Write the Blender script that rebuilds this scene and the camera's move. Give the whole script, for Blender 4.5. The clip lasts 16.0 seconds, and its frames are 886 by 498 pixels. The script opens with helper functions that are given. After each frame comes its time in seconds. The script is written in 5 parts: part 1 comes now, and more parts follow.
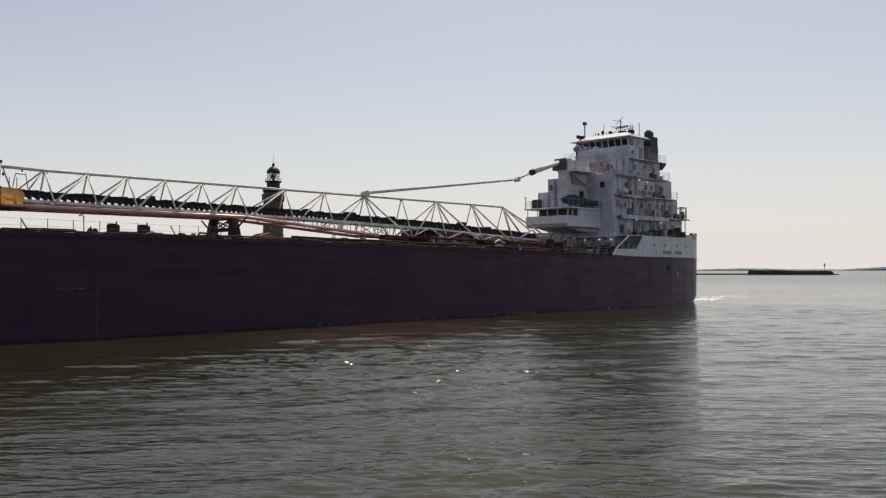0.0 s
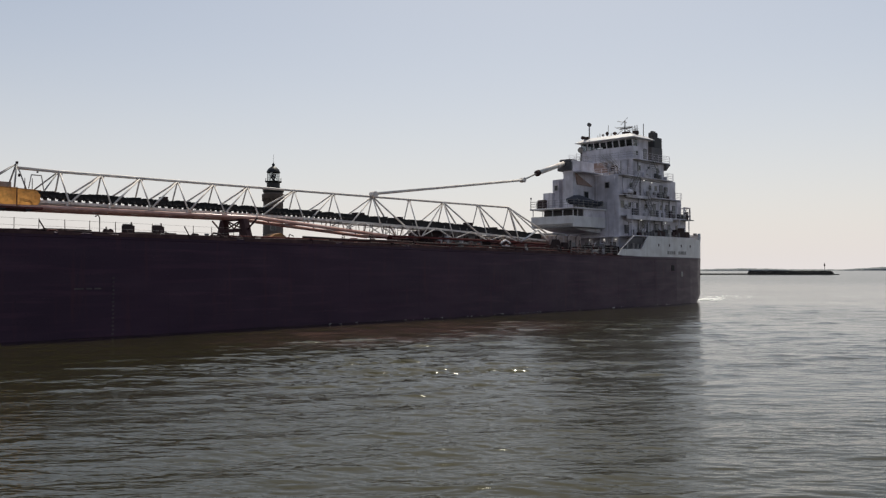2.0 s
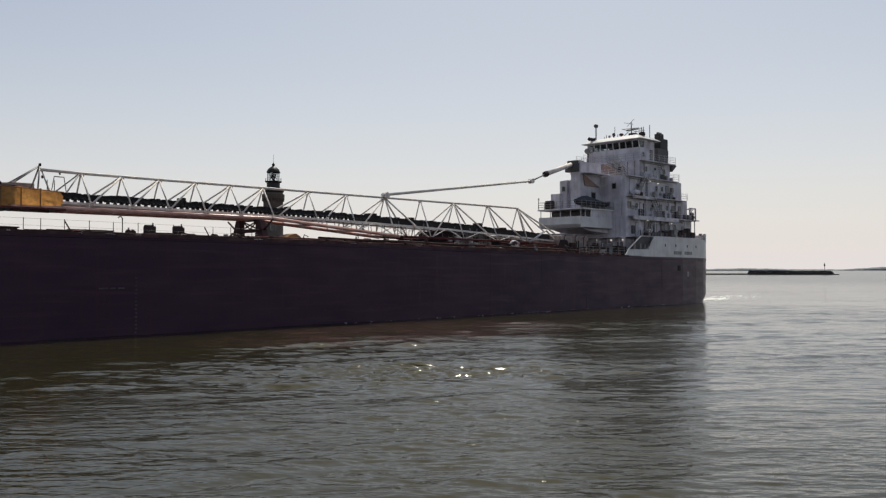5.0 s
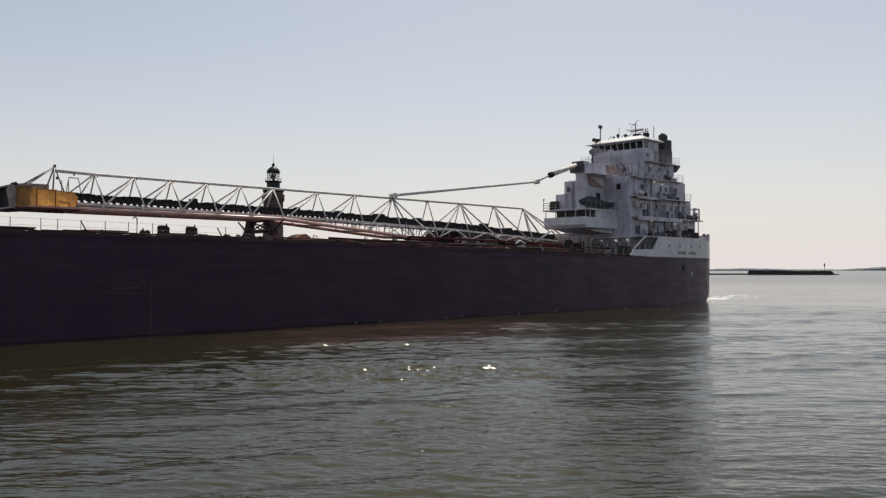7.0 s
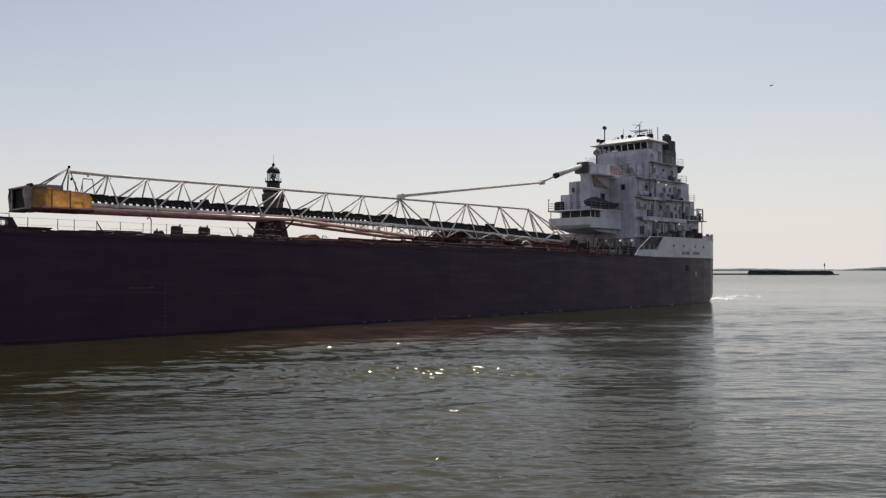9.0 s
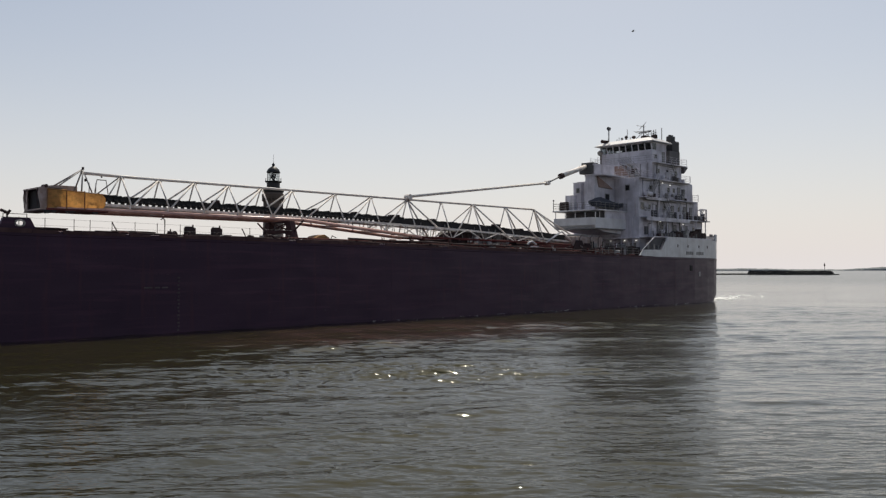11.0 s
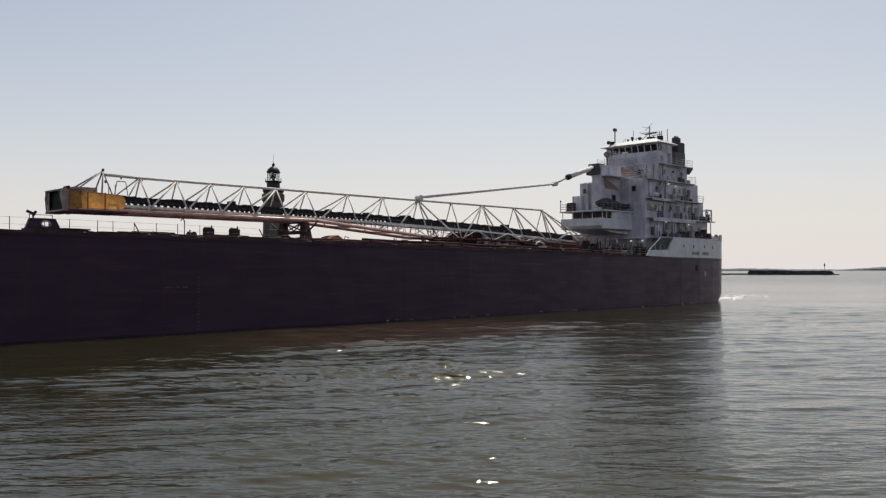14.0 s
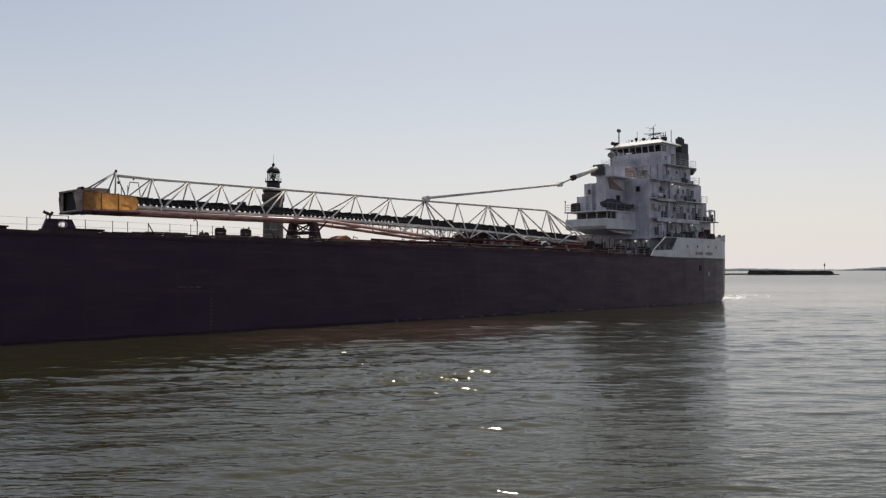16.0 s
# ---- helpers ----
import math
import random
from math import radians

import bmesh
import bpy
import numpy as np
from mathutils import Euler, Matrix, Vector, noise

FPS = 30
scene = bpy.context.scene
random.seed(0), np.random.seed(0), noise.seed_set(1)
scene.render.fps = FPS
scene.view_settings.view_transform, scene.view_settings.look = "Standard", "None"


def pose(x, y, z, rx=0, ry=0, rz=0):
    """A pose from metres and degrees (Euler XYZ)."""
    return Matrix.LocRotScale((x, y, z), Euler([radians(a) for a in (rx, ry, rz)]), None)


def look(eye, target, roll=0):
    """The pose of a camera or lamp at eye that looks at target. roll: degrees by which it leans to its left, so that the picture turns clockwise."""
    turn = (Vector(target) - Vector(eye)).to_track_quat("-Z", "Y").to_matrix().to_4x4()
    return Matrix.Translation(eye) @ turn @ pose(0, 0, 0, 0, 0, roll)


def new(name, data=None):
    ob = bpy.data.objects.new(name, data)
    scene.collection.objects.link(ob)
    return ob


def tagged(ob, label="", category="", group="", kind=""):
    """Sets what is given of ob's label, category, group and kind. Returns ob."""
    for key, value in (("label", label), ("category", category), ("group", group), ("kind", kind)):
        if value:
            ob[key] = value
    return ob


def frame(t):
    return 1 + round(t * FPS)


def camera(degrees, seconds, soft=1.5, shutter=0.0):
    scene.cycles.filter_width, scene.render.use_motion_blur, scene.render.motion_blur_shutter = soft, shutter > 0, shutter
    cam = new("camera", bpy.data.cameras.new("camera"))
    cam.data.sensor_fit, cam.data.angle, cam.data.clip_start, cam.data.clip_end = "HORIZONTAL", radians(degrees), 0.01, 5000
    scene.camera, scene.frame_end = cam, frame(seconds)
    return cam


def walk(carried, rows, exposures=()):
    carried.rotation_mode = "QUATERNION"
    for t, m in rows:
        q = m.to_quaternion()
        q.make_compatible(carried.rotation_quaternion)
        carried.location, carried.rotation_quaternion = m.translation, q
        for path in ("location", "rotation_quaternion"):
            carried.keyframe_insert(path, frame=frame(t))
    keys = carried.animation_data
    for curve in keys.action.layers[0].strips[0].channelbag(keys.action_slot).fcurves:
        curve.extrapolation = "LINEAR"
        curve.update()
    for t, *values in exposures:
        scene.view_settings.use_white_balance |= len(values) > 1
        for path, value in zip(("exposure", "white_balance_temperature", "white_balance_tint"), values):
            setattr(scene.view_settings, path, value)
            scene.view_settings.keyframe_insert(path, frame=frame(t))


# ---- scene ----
EYE = (0.0, 0.0, 5.14)
cam = camera(55.67, 16.0, soft=1.3)
walk(cam, [(0.0, pose(*EYE, 91.389, 0, 0)), (16.0, pose(*EYE, 91.389, 0, 0))], exposures=[(0.0, 0.0, 6800, 7.8), (16.0, 0.0, 6800, 7.8)])

# ---- daylight ----
SUN_EL, SUN_AZ = radians(58), radians(9)      # azimuth from +Y towards +X
HAZE, GLARE = (8.8, 8.4, 8.8), (8.9, 8.35, 7.3)
world = bpy.data.worlds.new("sky")
scene.world = world
world.use_nodes = True
wn, wl = world.node_tree.nodes, world.node_tree.links
sky = wn.new("ShaderNodeTexSky")
sky.sky_type, sky.sun_disc = "NISHITA", False
sky.sun_elevation, sky.sun_rotation = SUN_EL, SUN_AZ
sky.air_density, sky.dust_density, sky.ozone_density, sky.altitude = 1.0, 2.1, 1.4, 180
# summer haze, thickest at the horizon
coord, sep, inv, power, amount, haze = (wn.new("ShaderNode" + k) for k in ("TexCoord", "SeparateXYZ", "Math", "Math", "Math", "Mix"))
inv.operation, power.operation, amount.operation = "SUBTRACT", "POWER", "MULTIPLY"
inv.use_clamp, inv.inputs[0].default_value, power.inputs[1].default_value, amount.inputs[1].default_value = True, 1.0, 4.2, 0.86
haze.data_type, haze.inputs[7].default_value = "RGBA", (*HAZE, 1)
wl.new(coord.outputs["Generated"], sep.inputs[0])
wl.new(sep.outputs["Z"], inv.inputs[1])
wl.new(inv.outputs[0], power.inputs[0])
wl.new(power.outputs[0], amount.inputs[0])
wl.new(amount.outputs[0], haze.inputs[0])
wl.new(sky.outputs[0], haze.inputs[6])
# the pale glare of hazy air round the sun
aim, near_sun, fall, glare, pale = (wn.new("ShaderNode" + k) for k in ("VectorMath", "Math", "Math", "Math", "Mix"))
aim.operation, near_sun.operation, fall.operation, glare.operation = "DOT_PRODUCT", "MAXIMUM", "POWER", "MULTIPLY"
aim.inputs[1].default_value = (math.sin(SUN_AZ) * math.cos(SUN_EL), math.cos(SUN_AZ) * math.cos(SUN_EL), math.sin(SUN_EL))
near_sun.inputs[1].default_value, fall.inputs[1].default_value, glare.inputs[1].default_value = 0.0, 7.0, 0.8
pale.data_type, pale.inputs[7].default_value = "RGBA", (*GLARE, 1)
wl.new(coord.outputs["Generated"], aim.inputs[0])
wl.new(aim.outputs["Value"], near_sun.inputs[0])
wl.new(near_sun.outputs[0], fall.inputs[0])
wl.new(fall.outputs[0], glare.inputs[0])
wl.new(glare.outputs[0], pale.inputs[0])
wl.new(haze.outputs[2], pale.inputs[6])
wl.new(pale.outputs[2], wn["Background"].inputs[0])
wn["Background"].inputs[1].default_value = 0.096
sun = new("sun", bpy.data.lights.new("sun", "SUN"))
sun.data.energy, sun.data.angle, sun.data.color = 3.5, radians(0.53), (1.0, 0.95, 0.87)
sun.matrix_world = look((0, 0, 0), (-math.sin(SUN_AZ) * math.cos(SUN_EL), -math.cos(SUN_AZ) * math.cos(SUN_EL), -math.sin(SUN_EL)))


# ---- materials ----
def material(name):
    m = bpy.data.materials.new(name)
    m.use_nodes = True
    return m, m.node_tree.nodes, m.node_tree.links, m.node_tree.nodes["Principled BSDF"]


def mixed(n, l, fac, a, b, mode="MIX"):
    k = n.new("ShaderNodeMix")
    k.data_type, k.blend_type = "RGBA", mode
    for slot, v in ((0, fac), (6, a), (7, b)):
        if isinstance(v, bpy.types.NodeSocket):
            l.new(v, k.inputs[slot])
        else:
            k.inputs[slot].default_value = v if slot == 0 else (*v, 1)
    return k.outputs[2]


def noisy(n, l, scale, detail=4, stretch=(1, 1, 1), lo=0.35, hi=0.65):
    tc, mp = n.new("ShaderNodeTexCoord"), n.new("ShaderNodeMapping")
    mp.inputs["Scale"].default_value = stretch
    tex, ramp = n.new("ShaderNodeTexNoise"), n.new("ShaderNodeMapRange")
    tex.inputs["Scale"].default_value, tex.inputs["Detail"].default_value = scale, detail
    ramp.inputs["From Min"].default_value, ramp.inputs["From Max"].default_value = lo, hi
    l.new(tc.outputs["Object"], mp.inputs[0])
    l.new(mp.outputs[0], tex.inputs[0])
    l.new(tex.outputs[0], ramp.inputs[0])
    return ramp.outputs[0]


def bumped(n, l, p, height, strength, distance):
    b = n.new("ShaderNodeBump")
    b.inputs["Strength"].default_value, b.inputs["Distance"].default_value = strength, distance
    l.new(height, b.inputs["Height"])
    l.new(b.outputs[0], p.inputs["Normal"])


def paint(name, col, worn, rust=(0.16, 0.07, 0.035), rough=0.5, metal=0.0, streaks=0.3, wear=0.5, scale=0.6, gloss=0.4):
    """Weathered paint: broad fading, fine mottling, and runs of rust down the plates."""
    m, n, l, p = material(name)
    c = mixed(n, l, noisy(n, l, scale), col, worn)
    c = mixed(n, l, noisy(n, l, 9, 6, lo=0.55, hi=0.8), c, worn)
    runs = n.new("ShaderNodeMath")
    runs.operation = "MULTIPLY"
    l.new(noisy(n, l, 1.0, 5, (2.2, 2.2, 0.22), 0.53, 0.8), runs.inputs[0])
    runs.inputs[1].default_value = streaks
    c = mixed(n, l, runs.outputs[0], c, rust)
    l.new(c, p.inputs["Base Color"])
    p.inputs["Roughness"].default_value, p.inputs["Metallic"].default_value = rough, metal
    p.inputs["Specular IOR Level"].default_value = gloss
    bumped(n, l, p, noisy(n, l, 3, 6, lo=0.2, hi=0.8), 0.25 * wear, 0.02)
    return m


def hull_material():
    """Old oxide-red hull paint with a dull shine: scuffs along the strakes, rust runs, pitting and dented plates."""
    m, n, l, p = material("hull_oxide_paint")
    c = mixed(n, l, noisy(n, l, 0.12), (0.036, 0.0185, 0.034), (0.027, 0.0152, 0.028))
    c = mixed(n, l, noisy(n, l, 1.0, 5, (0.16, 1, 2.6), 0.52, 0.78), c, (0.056, 0.026, 0.044))
    c = mixed(n, l, noisy(n, l, 1.0, 5, (2.0, 2.0, 0.16), 0.55, 0.85), c, (0.056, 0.022, 0.03))
    c = mixed(n, l, noisy(n, l, 7, 4, lo=0.6, hi=0.8), c, (0.012, 0.008, 0.014))
    l.new(c, p.inputs["Base Color"])
    shine = n.new("ShaderNodeMapRange")
    shine.inputs["To Min"].default_value, shine.inputs["To Max"].default_value = 0.4, 0.52
    l.new(noisy(n, l, 0.8, 6, (0.4, 1, 1.4)), shine.inputs[0])
    l.new(shine.outputs[0], p.inputs["Roughness"])
    p.inputs["Specular IOR Level"].default_value = 0.27
    p.inputs["Specular Tint"].default_value = (1.0, 0.76, 1.0, 1)
    dents, pits = noisy(n, l, 0.7, 2, (1.0, 1, 1.3), 0.0, 1.0), noisy(n, l, 6, 4, lo=0.0, hi=1.0)
    total = n.new("ShaderNodeMath")
    total.operation, total.inputs[1].default_value = "MULTIPLY_ADD", 0.12
    l.new(pits, total.inputs[0])
    l.new(dents, total.inputs[2])
    bumped(n, l, p, total.outputs[0], 0.8, 0.03)
    return m


HULL = hull_material()
WHITE = paint("white_ship_paint", (0.72, 0.69, 0.735), (0.44, 0.415, 0.45), (0.2, 0.155, 0.15), 0.6, streaks=0.5, scale=0.5)
BULWARK = paint("bulwark_white_paint", (0.71, 0.70, 0.70), (0.58, 0.565, 0.56), (0.3, 0.2, 0.13), 0.45, streaks=0.35)
BOOM = paint("boom_pale_paint", (0.82, 0.78, 0.72), (0.68, 0.61, 0.55), (0.34, 0.18, 0.11), 0.58, streaks=0.35, scale=1.5, gloss=0.3)
RED = paint("deck_red_paint", (0.15, 0.045, 0.04), (0.09, 0.034, 0.031), (0.14, 0.06, 0.04), 0.8, streaks=0.4, gloss=0.12)
CHORD = paint("faded_red_boom_paint", (0.68, 0.4, 0.33), (0.5, 0.25, 0.19), (0.2, 0.09, 0.05), 0.36, streaks=0.3, scale=1.2, gloss=1.0)
DECK = paint("deck_plating_paint", (0.2, 0.065, 0.05), (0.13, 0.055, 0.045), (0.1, 0.05, 0.03), 0.7)
MARK = paint("faded_mark_paint", (0.09, 0.075, 0.082), (0.04, 0.03, 0.036), rough=0.6)
DARK = paint("dark_machinery_paint", (0.045, 0.035, 0.035), (0.07, 0.045, 0.042), (0.11, 0.055, 0.04), 0.85, gloss=0.1)
BLACK = paint("black_belt_rubber", (0.018, 0.017, 0.018), (0.03, 0.027, 0.026), (0.05, 0.04, 0.035), 0.75)
GREY = paint("grey_steel_paint", (0.3, 0.29, 0.28), (0.2, 0.19, 0.185), (0.18, 0.09, 0.05), 0.5)
STACK = paint("funnel_black_paint", (0.025, 0.025, 0.028), (0.045, 0.042, 0.042), (0.06, 0.045, 0.04), 0.6)
GAP = paint("grey_shaded_plating", (0.12, 0.115, 0.12), (0.08, 0.078, 0.08), rough=0.7)
HOOD = paint("weathered_hood_paint", (0.44, 0.36, 0.33), (0.28, 0.2, 0.165), (0.2, 0.1, 0.055), 0.55, streaks=0.45, scale=1.5)
STAIN = paint("rust_stained_plate", (0.36, 0.27, 0.24), (0.28, 0.18, 0.15), rough=0.6)
OCHRE = paint("orange_enamel_paint", (0.36, 0.17, 0.05), (0.22, 0.11, 0.045), (0.16, 0.07, 0.03), 0.55)
COVER = paint("boat_cover_canvas", (0.055, 0.06, 0.08), (0.035, 0.038, 0.05), (0.09, 0.085, 0.09), 0.85, streaks=0.3, scale=1.4)
# rusty steel, and the tone of sunlight painted along the deck edge
RUST_BROWN = paint("rust_and_edge_sunlight_paint", (0.1, 0.058, 0.058), (0.06, 0.034, 0.036), (0.13, 0.068, 0.055), 0.85, gloss=0.1, streaks=0.4, scale=1.0)
# near-black: shade inside ports, doorways, hood and cabin, put into the colour
SHADE = paint("shaded_interior_paint", (0.022, 0.02, 0.02), (0.014, 0.014, 0.014), rough=0.8)
BRICK = paint("brown_tower_masonry", (0.14, 0.1, 0.08), (0.1, 0.075, 0.06), (0.07, 0.06, 0.05), 0.85, scale=0.8)
STONE = paint("tower_limestone", (0.18, 0.142, 0.122), (0.125, 0.1, 0.088), (0.09, 0.075, 0.062), 0.85, streaks=0.5, scale=0.8)
IRON = paint("black_lantern_iron", (0.02, 0.021, 0.022), (0.035, 0.034, 0.034), (0.07, 0.045, 0.03), 0.5, metal=0.3)
ROCK = paint("dark_wet_rock", (0.03, 0.027, 0.025), (0.05, 0.045, 0.042), (0.04, 0.045, 0.03), 0.85, scale=0.3)
# pale grey tone: the haze over distant trees is put into the colour
SHORE = paint("hazy_tree_line", (0.3, 0.31, 0.3), (0.24, 0.26, 0.26), (0.3, 0.3, 0.28), 0.95, streaks=0.1, scale=0.02)
FEATHER = paint("gull_feathers", (0.6, 0.6, 0.6), (0.45, 0.45, 0.46), (0.15, 0.15, 0.15), 0.8, streaks=0.1)


def canvas_material():
    m, n, l, p = material("translucent_orange_tarp")
    c = mixed(n, l, noisy(n, l, 0.9, 4), (0.85, 0.44, 0.13), (0.68, 0.32, 0.09))
    c = mixed(n, l, noisy(n, l, 3.2, 6, lo=0.44, hi=0.78), c, (0.43, 0.21, 0.065))
    t, mix = n.new("ShaderNodeBsdfTranslucent"), n.new("ShaderNodeMixShader")
    mix.inputs[0].default_value = 0.5
    l.new(c, p.inputs["Base Color"])
    l.new(c, t.inputs[0])
    p.inputs["Roughness"].default_value = 0.6
    l.new(p.outputs[0], mix.inputs[1])
    l.new(t.outputs[0], mix.inputs[2])
    l.new(mix.outputs[0], n["Material Output"].inputs[0])
    return m


def glass_material(name, tint, rough=0.02):
    m, n, l, p = material(name)
    p.inputs["Base Color"].default_value = (*tint, 1)
    p.inputs["Roughness"].default_value, p.inputs["IOR"].default_value = rough, 1.45
    p.inputs["Transmission Weight"].default_value = 1.0
    return m


def dark_pane_material():
    m, n, l, p = material("dark_window_glass")
    l.new(mixed(n, l, noisy(n, l, 4), (0.012, 0.014, 0.017), (0.03, 0.03, 0.032)), p.inputs["Base Color"])
    p.inputs["Roughness"].default_value, p.inputs["IOR"].default_value = 0.06, 1.5
    return m


def glow_material():
    m, n, l, p = material("lit_deck_lamp")
    p.inputs["Emission Color"].default_value, p.inputs["Emission Strength"].default_value = (1, 0.97, 0.9, 1), 1.0
    return m


def foam_material():
    m, n, l, p = material("white_foam")
    l.new(mixed(n, l, noisy(n, l, 3, 6), (0.9, 0.9, 0.88), (0.7, 0.72, 0.69)), p.inputs["Base Color"])
    p.inputs["Roughness"].default_value = 0.55
    bumped(n, l, p, noisy(n, l, 9, 6, lo=0.2, hi=0.8), 0.8, 0.05)
    return m


def water_material():
    """Murky harbour water: greenish silt below a rippled surface, ripples in patches."""
    m, n, l, p = material("harbour_water")
    c = mixed(n, l, noisy(n, l, 0.05, 3, (0.5, 1, 1)), (0.0208, 0.0192, 0.006), (0.024, 0.0212, 0.0075))
    # a long brown patch with a broken edge that stays in its place
    geo, mp, ball, edge, blend = (n.new("ShaderNode" + k) for k in ("NewGeometry", "Mapping", "TexGradient", "MapRange", "Math"))
    mp.vector_type = "TEXTURE"
    mp.inputs["Location"].default_value, mp.inputs["Rotation"].default_value, mp.inputs["Scale"].default_value = (-1.5, 70.5, 0), (0, 0, radians(45)), (23, 12, 5)
    ball.gradient_type, blend.operation = "SPHERICAL", "MULTIPLY"
    edge.inputs["From Min"].default_value, edge.inputs["From Max"].default_value = 0.05, 0.5
    l.new(geo.outputs["Position"], mp.inputs[0])
    l.new(mp.outputs[0], ball.inputs[0])
    l.new(ball.outputs["Fac"], edge.inputs[0])
    l.new(edge.outputs[0], blend.inputs[0])
    l.new(noisy(n, l, 0.5, 5, (0.6, 1, 1), 0.36, 0.6), blend.inputs[1])
    l.new(mixed(n, l, blend.outputs[0], c, (0.07, 0.042, 0.032)), p.inputs["Base Color"])
    p.inputs["IOR"].default_value = 1.333
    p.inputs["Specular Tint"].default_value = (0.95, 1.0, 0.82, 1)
    # roughness grows with distance from the camera's spot, replacing ripples too fine to mesh
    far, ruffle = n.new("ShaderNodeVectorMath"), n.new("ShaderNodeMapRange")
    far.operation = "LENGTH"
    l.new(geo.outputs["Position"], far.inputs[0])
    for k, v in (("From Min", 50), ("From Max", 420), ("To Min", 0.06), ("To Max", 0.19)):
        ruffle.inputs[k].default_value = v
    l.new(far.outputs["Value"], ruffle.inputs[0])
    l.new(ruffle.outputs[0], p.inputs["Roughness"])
    fine = noisy(n, l, 5.5, 3, (0.4, 1, 1), 0.0, 1.0)
    mid = noisy(n, l, 2.2, 3, (0.28, 1, 1), 0.0, 1.0)
    patch = noisy(n, l, 0.06, 3, (0.25, 1, 1), 0.35, 0.65)
    scaled, total = n.new("ShaderNodeMath"), n.new("ShaderNodeMath")
    scaled.operation, total.operation = "MULTIPLY", "MULTIPLY_ADD"
    l.new(fine, scaled.inputs[0])
    scaled.inputs[1].default_value = 0.32
    l.new(mid, total.inputs[0])
    total.inputs[1].default_value = 0.7
    l.new(scaled.outputs[0], total.inputs[2])
    rough = n.new("ShaderNodeMath")
    rough.operation, rough.inputs[1].default_value, rough.inputs[2].default_value = "MULTIPLY_ADD", 1.1, 0.35
    l.new(patch, rough.inputs[0])
    height = n.new("ShaderNodeMath")
    height.operation = "MULTIPLY"
    l.new(total.outputs[0], height.inputs[0])
    l.new(rough.outputs[0], height.inputs[1])
    bumped(n, l, p, height.outputs[0], 1.0, WATER_BUMP)
    return m


WATER_BUMP = 0.065
CANVAS, PANE, DARKPANE = canvas_material(), glass_material("tinted_window_glass", (0.36, 0.38, 0.4)), dark_pane_material()
CLEAR = glass_material("clear_lantern_glass", (0.92, 0.94, 0.94))
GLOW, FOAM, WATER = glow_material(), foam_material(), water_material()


# ---- mesh helpers ----
def part(name, bm, mat, parent=None, label="", smooth=False):
    me = bpy.data.meshes.new(name)
    bmesh.ops.recalc_face_normals(bm, faces=bm.faces)
    if smooth:
        for fc in bm.faces:
            fc.smooth = True
    bm.to_mesh(me)
    bm.free()
    me.materials.append(mat)
    ob = new(name, me)
    ob.parent = parent
    return tagged(ob, label)


def box(bm, x0, x1, y0, y1, z0, z1, bevel=0.0):
    vs = [bm.verts.new((x, y, z)) for x in (x0, x1) for y in (y0, y1) for z in (z0, z1)]
    fs = [bm.faces.new([vs[i] for i in q]) for q in ((0, 1, 3, 2), (4, 6, 7, 5), (0, 4, 5, 1), (2, 3, 7, 6), (0, 2, 6, 4), (1, 5, 7, 3))]
    if bevel:
        bmesh.ops.bevel(bm, geom=list({e for f in fs for e in f.edges}), offset=bevel, segments=2, affect="EDGES", profile=0.6)
    return bm


def tube(bm, p, q, r, seg=8, r2=None):
    p, q = Vector(p), Vector(q)
    turn = (q - p).to_track_quat("Z", "Y").to_matrix()
    rings = []
    for c, rad in ((p, r), (q, r if r2 is None else r2)):
        rings.append([bm.verts.new(c + turn @ Vector((rad * math.cos(a), rad * math.sin(a), 0))) for a in (2 * math.pi * k / seg for k in range(seg))])
    for k in range(seg):
        bm.faces.new((rings[0][k], rings[0][(k + 1) % seg], rings[1][(k + 1) % seg], rings[1][k]))
    bm.faces.new(rings[0])
    bm.faces.new(rings[1])
    return bm


def path_tube(bm, pts, r, seg=8):
    pts = [Vector(p) for p in pts]
    rings = []
    for k, c in enumerate(pts):
        way = (pts[min(k + 1, len(pts) - 1)] - c).normalized() + (c - pts[max(k - 1, 0)]).normalized()
        turn = way.to_track_quat("Z", "Y").to_matrix()
        rings.append([bm.verts.new(c + turn @ Vector((r * math.cos(a), r * math.sin(a), 0))) for a in (2 * math.pi * i / seg for i in range(seg))])
    for lo, hi in zip(rings, rings[1:]):
        for k in range(seg):
            bm.faces.new((lo[k], lo[(k + 1) % seg], hi[(k + 1) % seg], hi[k]))
    bm.faces.new(rings[0])
    bm.faces.new(rings[-1])
    return bm


def prism(bm, outline, along, lo, hi):
    """An outline of (u, v) pairs pushed from lo to hi along axis 'x' (u=y, v=z), 'y' (u=x, v=z) or 'z' (u=x, v=y)."""
    put = {"x": lambda u, v, w: (w, u, v), "y": lambda u, v, w: (u, w, v), "z": lambda u, v, w: (u, v, w)}[along]
    a = [bm.verts.new(put(u, v, lo)) for u, v in outline]
    b = [bm.verts.new(put(u, v, hi)) for u, v in outline]
    bm.faces.new(a)
    bm.faces.new(b)
    for k in range(len(a)):
        bm.faces.new((a[k], a[(k + 1) % len(a)], b[(k + 1) % len(a)], b[k]))
    return bm


def lathe(bm, profile, cx=0.0, cy=0.0, seg=24):
    rings = [[bm.verts.new((cx + r * math.cos(a), cy + r * math.sin(a), z)) for a in (2 * math.pi * k / seg for k in range(seg))] for r, z in profile]
    for lo, hi in zip(rings, rings[1:]):
        for k in range(seg):
            bm.faces.new((lo[k], lo[(k + 1) % seg], hi[(k + 1) % seg], hi[k]))
    bm.faces.new(rings[0])
    bm.faces.new(rings[-1])
    return bm


def B():
    return bmesh.new()


